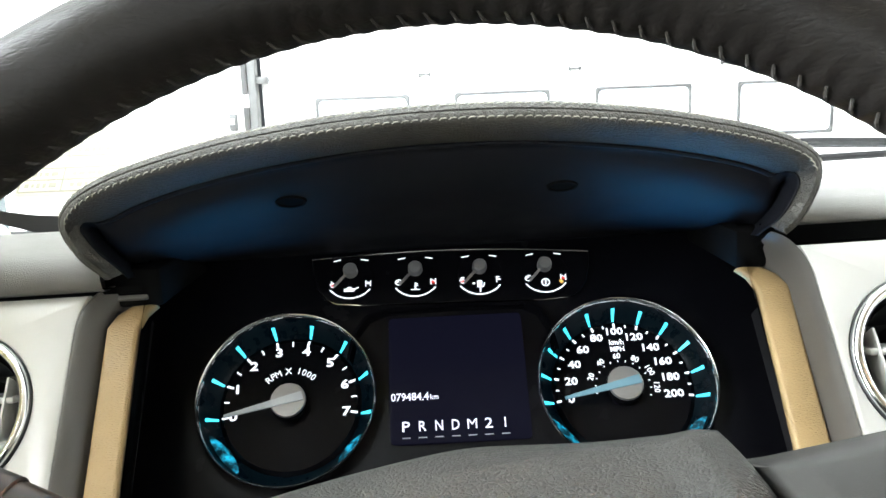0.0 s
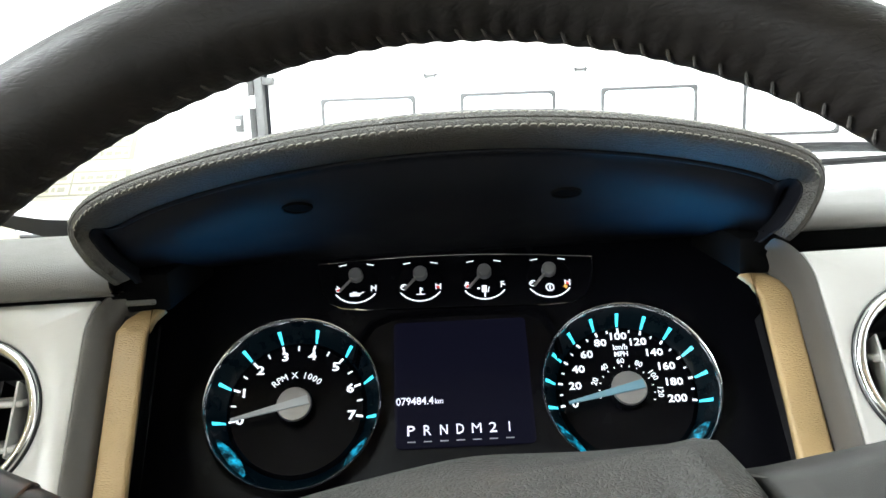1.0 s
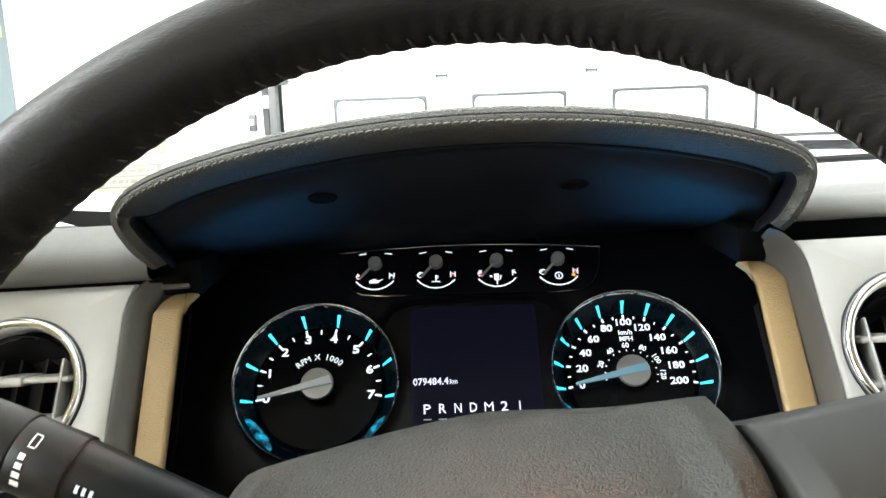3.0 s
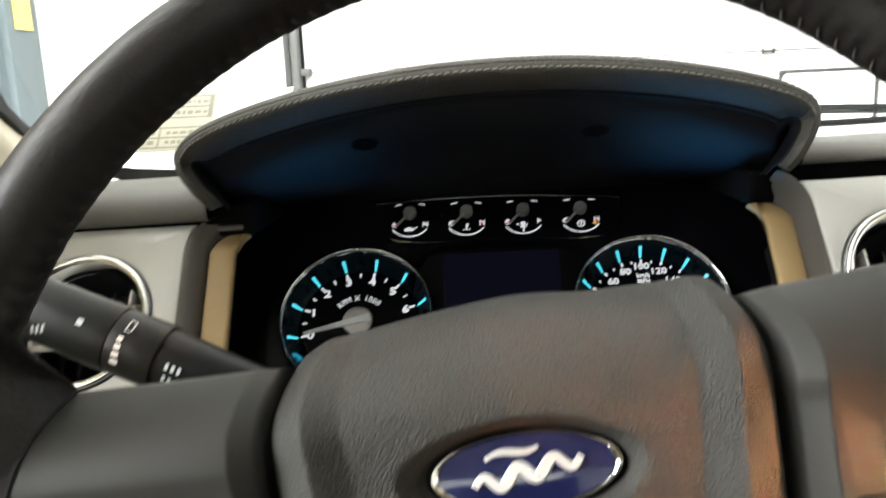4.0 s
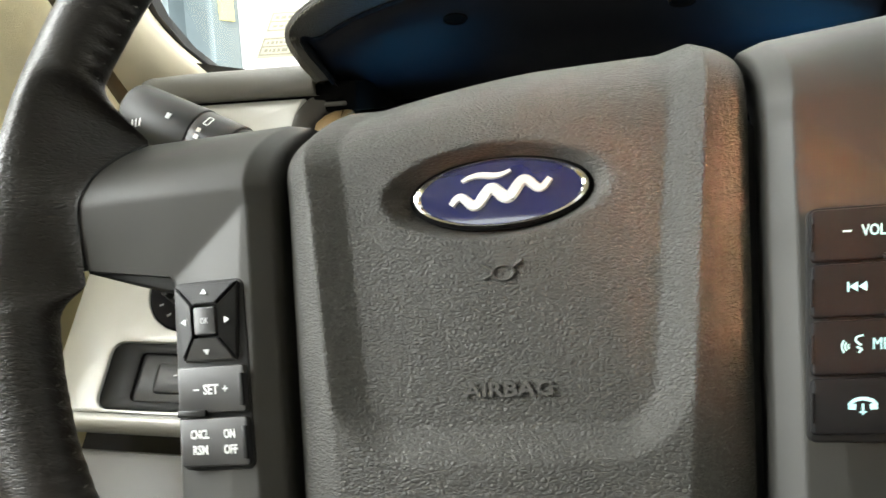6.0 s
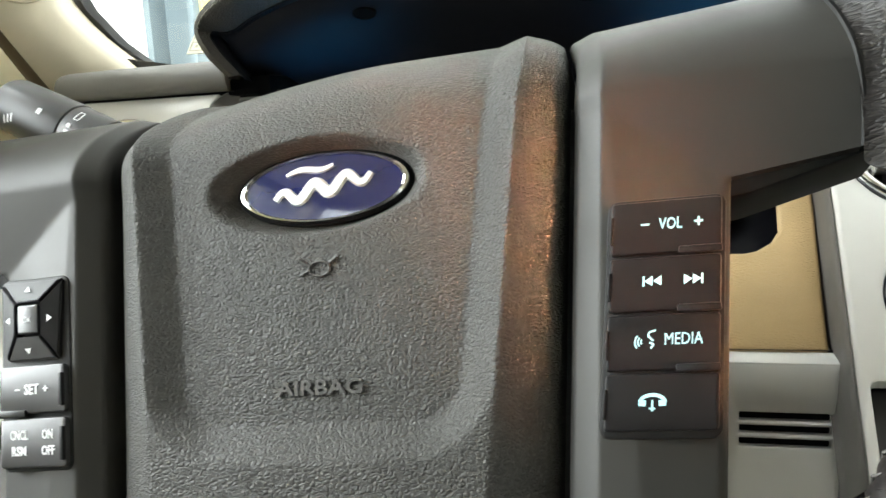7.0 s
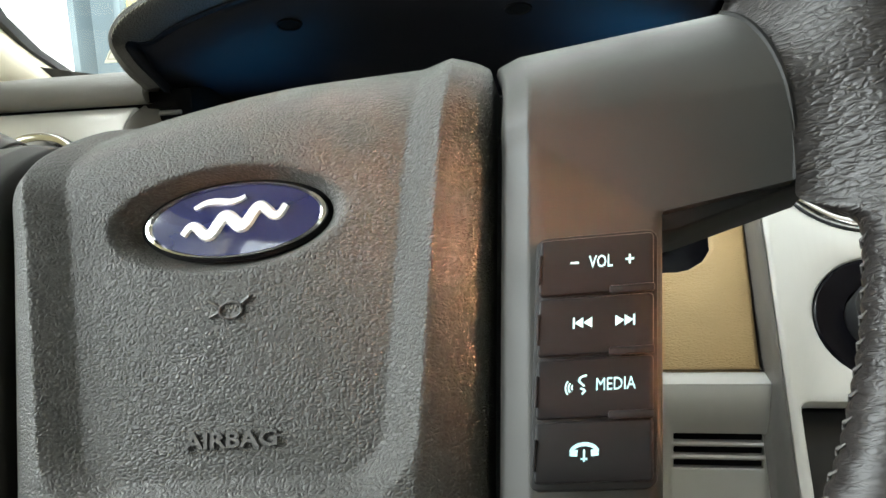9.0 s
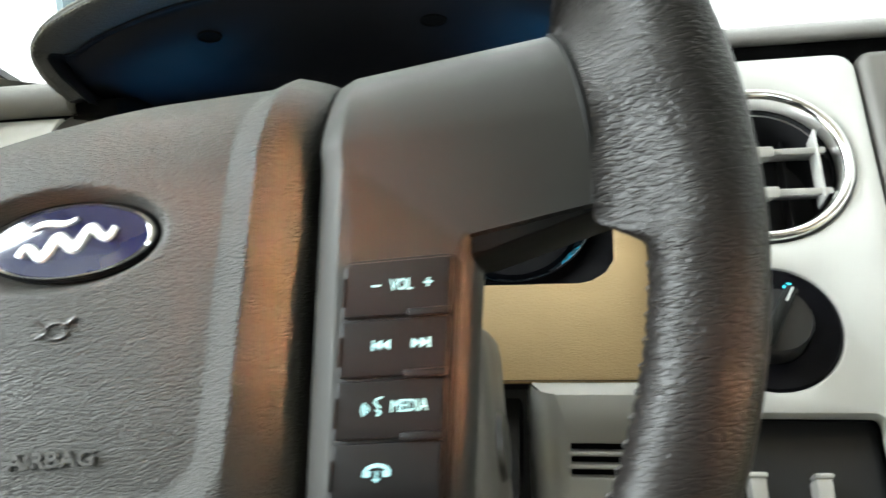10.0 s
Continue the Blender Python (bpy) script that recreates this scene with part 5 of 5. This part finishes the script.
def stalk_mark(bm, z, ang, w, h, r=0.0150):
    """A small patch on the round stalk."""
    a0 = radians(ang)
    da = w / r / 2
    rows = []
    for k in range(4):
        a = a0 - da + 2 * da * k / 3
        rows.append([((r + 0.0002) * math.cos(a), (r + 0.0002) * math.sin(a), z), ((r + 0.0002) * math.cos(a), (r + 0.0002) * math.sin(a), z + h)])
    faces_from(bm, rows)


FACE = math.degrees(math.atan2((Vector((0.0, -0.9, 0.44))).dot(ax.cross(sa)), (Vector((0.0, -0.9, 0.44))).dot(sa)))
MARKS = [[(0.030, FACE - 6, 0.0030, 0.0026)]]
MARKS += [[(0.0490, FACE + 34 - 13 * k, 0.0022, 0.0034 - 0.0004 * k)] for k in range(4)]
MARKS += [[(0.0500, FACE - 40, 0.0005, 0.0028), (0.0500, FACE - 20, 0.0005, 0.0028), (0.0500, FACE - 30, 0.0044, 0.0006), (0.0526, FACE - 30, 0.0044, 0.0006)]]
MARKS += [[(0.0720 + 0.0028 * k, FACE + a, w, 0.0014, 0.0137)] for k in range(3) for a, w in ((10, 0.0030), (32, 0.0026))]
MARKS += [[(0.0120 + 0.0022 * k, FACE + 38 - 5 * k, 0.0042, 0.0010, 0.0144)] for k in range(3)]
for marks in MARKS:
    bm = bmesh.new()
    for m in marks:
        stalk_mark(bm, *m)
    part("sign", bm, MARK, stalk, "small white sign")

# ---- instrument cluster ----
cl = thing("instrument_cluster", CLUSTER, "lit instrument cluster with two round gauges and four small ones", "instrument cluster")
DX, SY = 0.1072, -0.0022             # middle of the speedometer
TX, TY = -0.1075, -0.0020           # middle of the rev counter
bm = bmesh.new()
plate(bm, rrect(-0.215, 0.215, -0.085, 0.112, 0.02, 5), [ring_pts(TX, TY, 0.0545, 64), ring_pts(DX, SY, 0.0545, 64)], 0.004, 0.006, 0.002)
part("housing", bm, GLOSS, cl, "glossy black cluster housing")
part("rear_plate", boxed(-0.215, 0.215, -0.085, 0.112, -0.020, -0.012), BLACK_SOFT, cl)


for x, power in ((-0.128, 0.022), (0.140, 0.048)):
    glow = area("gauge_backlight", power, (0.05, 0.32, 0.70), CLUSTER @ at(x, 0.016, 0.050) @ pose(0, 0, 0, 124, 0, 0), 0.07, 0.02)
    glow.data.spread = radians(92)


def dial(name, cx, cy, label, needle_deg, needle_mat):
    d = part(name, lathed([(0.0460, -0.0065), (0.043, -0.0042), (0.0, -0.0040)], 72, at(cx, cy)), GLOSS, cl, label)
    part("light_ring", lathed([(0.0552, 0.0090), (0.0535, 0.0010), (0.0458, -0.0062)], 84, at(cx, cy)), LIT_TEAL_LOW, d, "dark blue translucent light ring", 60)
    part("chrome_ring", lathed([(0.0571, 0.0030), (0.0569, 0.0115), (0.0562, 0.0127), (0.0553, 0.0122), (0.0550, 0.0085)], 96, at(cx, cy)), CHROME, d, "thin chrome ring", 60)
    # glowing feet of the ring
    for a0, a1 in ((202, 236), (308, 334)):
        bm = bmesh.new()
        faces_from(bm, [[(cx + r * math.cos(t), cy + r * math.sin(t), -0.0062 + (r - 0.0458) * 0.95 + 0.0006) for r in np.linspace(0.0530 - 0.0066 * math.sin(math.pi * (0.04 + 0.92 * (math.degrees(t) - a0) / (a1 - a0))) ** 0.7, 0.0531, 4)]
                        for t in np.linspace(radians(a0), radians(a1), 12)])
        part("foot_glow", bm, LIT_GLOW, d, "glowing blue foot of the ring")
    hub = part("hub", lathed([(0.0128, -0.004), (0.0126, 0.0022), (0.0116, 0.0040)], 40, at(cx, cy)), GLOSS, d)
    part("cap", lathed([(0.0114, 0.0038), (0.0108, 0.0055), (0.0, 0.0058)], 40, at(cx, cy)), mat("brushed_cap", (0.45, 0.45, 0.46), 0.35, metal=0.7, vary=0.06, stretch=(1, 12, 1), bump=0.00003, bump_scale=900), hub, "brushed grey needle cap")
    bm = bmesh.new()
    a = radians(needle_deg)
    c, s = math.cos(a), math.sin(a)
    for (r0, w0), (r1, w1), zz in (((-0.0095, 0.0058), (0.0405, 0.0016), 0.0058),):
        pts = [(r0, -w0 / 2), (r1, -w1 / 2), (r1, w1 / 2), (r0, w0 / 2)]
        top = [bm.verts.new((cx + x * c - y * s, cy + x * s + y * c, zz + 0.0012)) for x, y in pts]
        low = [bm.verts.new((cx + x * c - y * s, cy + x * s + y * c, zz - 0.0006)) for x, y in pts]
        bm.faces.new(top)
        for i in range(4):
            bm.faces.new((low[i - 1], low[i], top[i], top[i - 1]))
    part("needle", bm, needle_mat, hub, "slim pale needle")
    return d


def scale_ticks(d, cx, cy, n, sub, a0, a1, r_t0, r_t1):
    """Teal bars in the ring, white ticks on the face."""
    for i in range(n):
        a = radians(a0 + (a1 - a0) * i / (n - 1))
        c, s = math.cos(a), math.sin(a)
        bm = bmesh.new()
        rows = []
        for r in (0.0462, 0.0480, 0.0500, 0.0520, 0.0532):
            z = -0.0062 + (r - 0.0458) * 0.95 + 0.0008
            hw = 0.0007 + (r - 0.046) * 0.075
            rows.append([(cx + r * c - k * hw * s, cy + r * s + k * hw * c, z) for k in (-1, 1)])
        faces_from(bm, rows)
        part("lit_bar", bm, LIT_TEAL, d)
    for i in range((n - 1) * sub + 1):
        a = radians(a0 + (a1 - a0) * i / ((n - 1) * sub))
        c, s = math.cos(a), math.sin(a)
        r1, w = (r_t1, 0.0014) if i % sub == 0 else (r_t1 - 0.001, 0.0010)
        bm = bmesh.new()
        bar(bm, cx + r_t0 * c, cy + r_t0 * s, cx + r1 * c, cy + r1 * s, w, -0.0038)
        part("tick", bm, LIT_WHITE, d)


PALE = mat("needle_pale", (0.55, 0.58, 0.60), 0.4, vary=0, emit=(0.5, 0.55, 0.6), strength=0.12)
PALE_BLUE = mat("needle_blue", (0.25, 0.42, 0.50), 0.4, vary=0, emit=(0.15, 0.4, 0.55), strength=0.2)
ta = dial("tachometer", TX, TY, "round black rev counter face", 193, PALE)
scale_ticks(ta, TX, TY, 8, 2, 190, -10, 0.0395, 0.0440)
for i in range(8):
    a = radians(190 - 200 * i / 7)
    r = 0.0368
    writing("numeral", str(i), 0.0082, at(TX + r * math.cos(a), TY + r * math.sin(a), -0.0038), LIT_WHITE, ta, None, 0.00020, stretch=1.3)
for k, ch in enumerate("RPM X 1000"):
    if ch != " ":
        a = radians(131 - 8.9 * k)
        writing("letter", ch, 0.0062, at(TX + 0.0225 * math.cos(a), TY + 0.0225 * math.sin(a), -0.0038, math.degrees(a) - 90), LIT_WHITE, ta, None, 0.0)
sp = dial("speedometer", DX, SY, "round black speedometer face", 192, PALE_BLUE)
scale_ticks(sp, DX, SY, 11, 2, 190, -10, 0.0415, 0.0445)
for i in range(11):
    a = radians(190 - 20 * i)
    body = str(20 * i)
    r = 0.0390 - (0.0042, 0.0056, 0.0070)[len(body) - 1] * abs(math.cos(a))
    writing("numeral", body, 0.0070, at(DX + r * math.cos(a), SY + r * math.sin(a), -0.0038), LIT_WHITE, sp, None, 0.00016, stretch=1.2)
for i in range(1, 7):
    a = radians(190 - 20 * i * 1.609)
    writing("numeral", str(20 * i), 0.0052, at(DX + 0.0216 * math.cos(a), SY + 0.0216 * math.sin(a), -0.0038, math.degrees(a) - 90), LIT_WHITE, sp, None, 0.00008)
writing("word", "km/h", 0.0052, at(DX, SY + 0.0312, -0.0038), LIT_WHITE, sp, 0.0095, 0.0001)
writing("word", "MPH", 0.0048, at(DX, SY + 0.0264, -0.0038), LIT_WHITE, sp, 0.0090, 0.0001)
bm = bmesh.new()
for i in range(14):
    a = radians(190 - 10 * i * 1.609)
    if a > radians(-25):
        bar(bm, DX + 0.0172 * math.cos(a), SY + 0.0172 * math.sin(a), DX + 0.0184 * math.cos(a), SY + 0.0184 * math.sin(a), 0.0007, -0.0038)
part("inner_ticks", bm, LIT_WHITE, sp)

# strip of four small gauges, a little tilted
TILT = at(-0.0685, 0.08) @ pose(0, 0, 0, 0, 0, -1.2) @ at(0.0685, -0.08)
top = [(0.0955 - 0.191 * i / 20, 0.0968 + 0.0045 * math.sin(math.pi * i / 20)) for i in range(21)]
low = [(-0.0940, 0.086), (-0.0905, 0.074), (-0.0850, 0.066), (-0.0770, 0.0625)] + [(-0.06 + 0.12 * i / 8, 0.0610) for i in range(9)] + [(0.0790, 0.0625), (0.0865, 0.066), (0.0915, 0.074), (0.0945, 0.086)]
strip = part("gauge_strip", plated(top + low, (), 0.0056, 0.004, 0.0006), GLOSS, cl, "black strip with four small lit gauges")
bm = bmesh.new()
tube(bm, [(x, y, 0.0060) for x, y in top + low + top[:1]], 0.0006, 6)
part("edge", bm, CHROME, strip, "thin chrome edge")
strip.matrix_local = TILT
for gx, l0, l1, sign in ((-0.0685, "L", "H", 0), (-0.0241, "C", "H", 1), (0.0199, "E", "F", 2), (0.0643, "C", "H", 3)):
    gy = 0.0865
    z = 0.0058
    g = part("small_gauge", lathed([(0.0158, 0.0), (0.0156, 0.0002), (0.0, 0.0002)], 40, at(gx, gy - 0.0055, 0.0056)), GLOSS, cl, "small round gauge with a grey needle")
    g.matrix_local = TILT
    part("cap", lathed([(0.0050, z), (0.0048, z + 0.0045), (0.0040, z + 0.0055), (0.0, z + 0.0057)], 28, at(gx, gy)), mat("cap_grey", (0.22, 0.22, 0.23), 0.45, vary=0.1), g)
    bm = bmesh.new()
    bar(bm, gx - 0.001, gy - 0.0008, gx - 0.0108, gy - 0.0122, 0.0016, z + 0.0020, 0.0010)
    part("needle", bm, mat("needle_grey", (0.30, 0.28, 0.27), 0.4, vary=0), g)
    bm = bmesh.new()
    pts = [(gx + 0.0172 * math.cos(t), gy - 0.0028 + 0.0172 * math.sin(t)) for t in np.linspace(radians(218), radians(322), 14)]
    for p, q in zip(pts, pts[1:]):
        bar(bm, *p, *q, 0.0009, z)
    for t in (radians(206), radians(334)) + ((radians(270),) if sign == 2 else ()):
        bar(bm, gx + 0.0125 * math.cos(t), gy - 0.0028 + 0.0125 * math.sin(t), gx + 0.0155 * math.cos(t), gy - 0.0028 + 0.0155 * math.sin(t), 0.0010, z)
    for sx in (-1, 1):
        bar(bm, gx + sx * 0.0070, gy + 0.0095, gx + sx * 0.0120, gy + 0.0085, 0.0007, z)
    sy = gy - 0.0048
    if sign == 0:
        bar(bm, gx - 0.004, sy - 0.0090, gx + 0.003, sy - 0.0090, 0.0022, z)
        bar(bm, gx + 0.003, sy - 0.0085, gx + 0.0058, sy - 0.0070, 0.0006, z)
        bar(bm, gx - 0.002, sy - 0.0072, gx + 0.001, sy - 0.0072, 0.0006, z)
    elif sign == 1:
        bar(bm, gx, sy - 0.0098, gx, sy - 0.0050, 0.0010, z)
        bar(bm, gx - 0.003, sy - 0.0102, gx + 0.003, sy - 0.0102, 0.0006, z)
        for dy in (0.0, 0.0014):
            bar(bm, gx, sy - 0.0058 - dy, gx + 0.0018, sy - 0.0058 - dy, 0.0005, z)
    elif sign == 2:
        bar(bm, gx - 0.0003, sy - 0.0100, gx - 0.0003, sy - 0.0050, 0.0034, z)
        bar(bm, gx + 0.0022, sy - 0.0098, gx + 0.0030, sy - 0.0062, 0.0006, z)
        bar(bm, gx - 0.0052, sy - 0.0070, gx - 0.0034, sy - 0.0070, 0.0012, z)
    else:
        pts = ring_pts(gx, sy - 0.0078, 0.0026, 12)
        for p, q in zip(pts, pts[1:] + pts[:1]):
            bar(bm, *p, *q, 0.0008, z)
        bar(bm, gx, sy - 0.0092, gx, sy - 0.0064, 0.0009, z)
    part("scale", bm, LIT_WHITE, g, "white lit scale and sign")
    bm = bmesh.new()
    t = radians(330 if sign in (1, 3) else 212)
    bar(bm, gx + 0.0128 * math.cos(t), gy - 0.0028 + 0.0128 * math.sin(t), gx + 0.0150 * math.cos(t), gy - 0.0028 + 0.0150 * math.sin(t), 0.0016, z + 0.0002)
    part("warning_mark", bm, LIT_RED, g, "red warning mark")
    if sign == 3:
        bm = bmesh.new()
        t = radians(318)
        bar(bm, gx + 0.0130 * math.cos(t), gy - 0.0028 + 0.0130 * math.sin(t), gx + 0.0156 * math.cos(t), gy - 0.0028 + 0.0156 * math.sin(t), 0.0022, z + 0.0003)
        part("warning_mark", bm, LIT_AMBER, g, "amber warning mark")
    writing("letter", l0, 0.0066, at(gx - 0.0118, gy - 0.0092, z), LIT_WHITE, g, None, 0.00004)
    writing("letter", l1, 0.0066, at(gx + 0.0122, gy - 0.0092, z), LIT_WHITE, g, None, 0.00004)

# middle display
disp = part("display", plated(rrect(-0.0430, 0.0450, -0.0345, 0.0500, 0.003, 3), (), 0.0056, 0.002, 0.0004), LCD, cl, "dark colour display with mileage and gear letters")
bm = bmesh.new()
hood_arc = [(-0.070, 0.022), (-0.066, 0.040), (-0.058, 0.051), (-0.046, 0.0555), (0.0, 0.0570), (0.048, 0.0560), (0.058, 0.051), (0.064, 0.040), (0.067, 0.022)]
faces_from(bm, [[(x, y, 0.0042), (x, y, 0.0100), (x * 0.97, y - 0.0015, 0.0106), (x * 0.95, y - 0.003, 0.0042)] for x, y in hood_arc])
part("display_brow", bm, GLOSS, cl, smooth=50)
writing("mileage", "079484.4", 0.0070, at(-0.0300, -0.0045, 0.0058), LIT_GEAR, disp, 0.0240, 0.00012)
writing("mileage_unit", "km", 0.0048, at(-0.0146, -0.0050, 0.0058), LIT_GEAR, disp, 0.0052, 0.00008)
for i, ch in enumerate("PRNDM21"):
    x = -0.0328 + 0.01025 * i
    writing("gear_letter", ch, 0.0092, at(x, -0.0236, 0.0058), LIT_GEAR, disp, None if ch == "1" else (0.0060 if ch == "M" else 0.0048), 0.0 if ch in "M1" else 0.00008)
    bm = bmesh.new()
    bar(bm, x - 0.0026, -0.0308, x + 0.0026, -0.0308, 0.0006, 0.0058)
    part("underline", bm, LIT_DIM, disp)
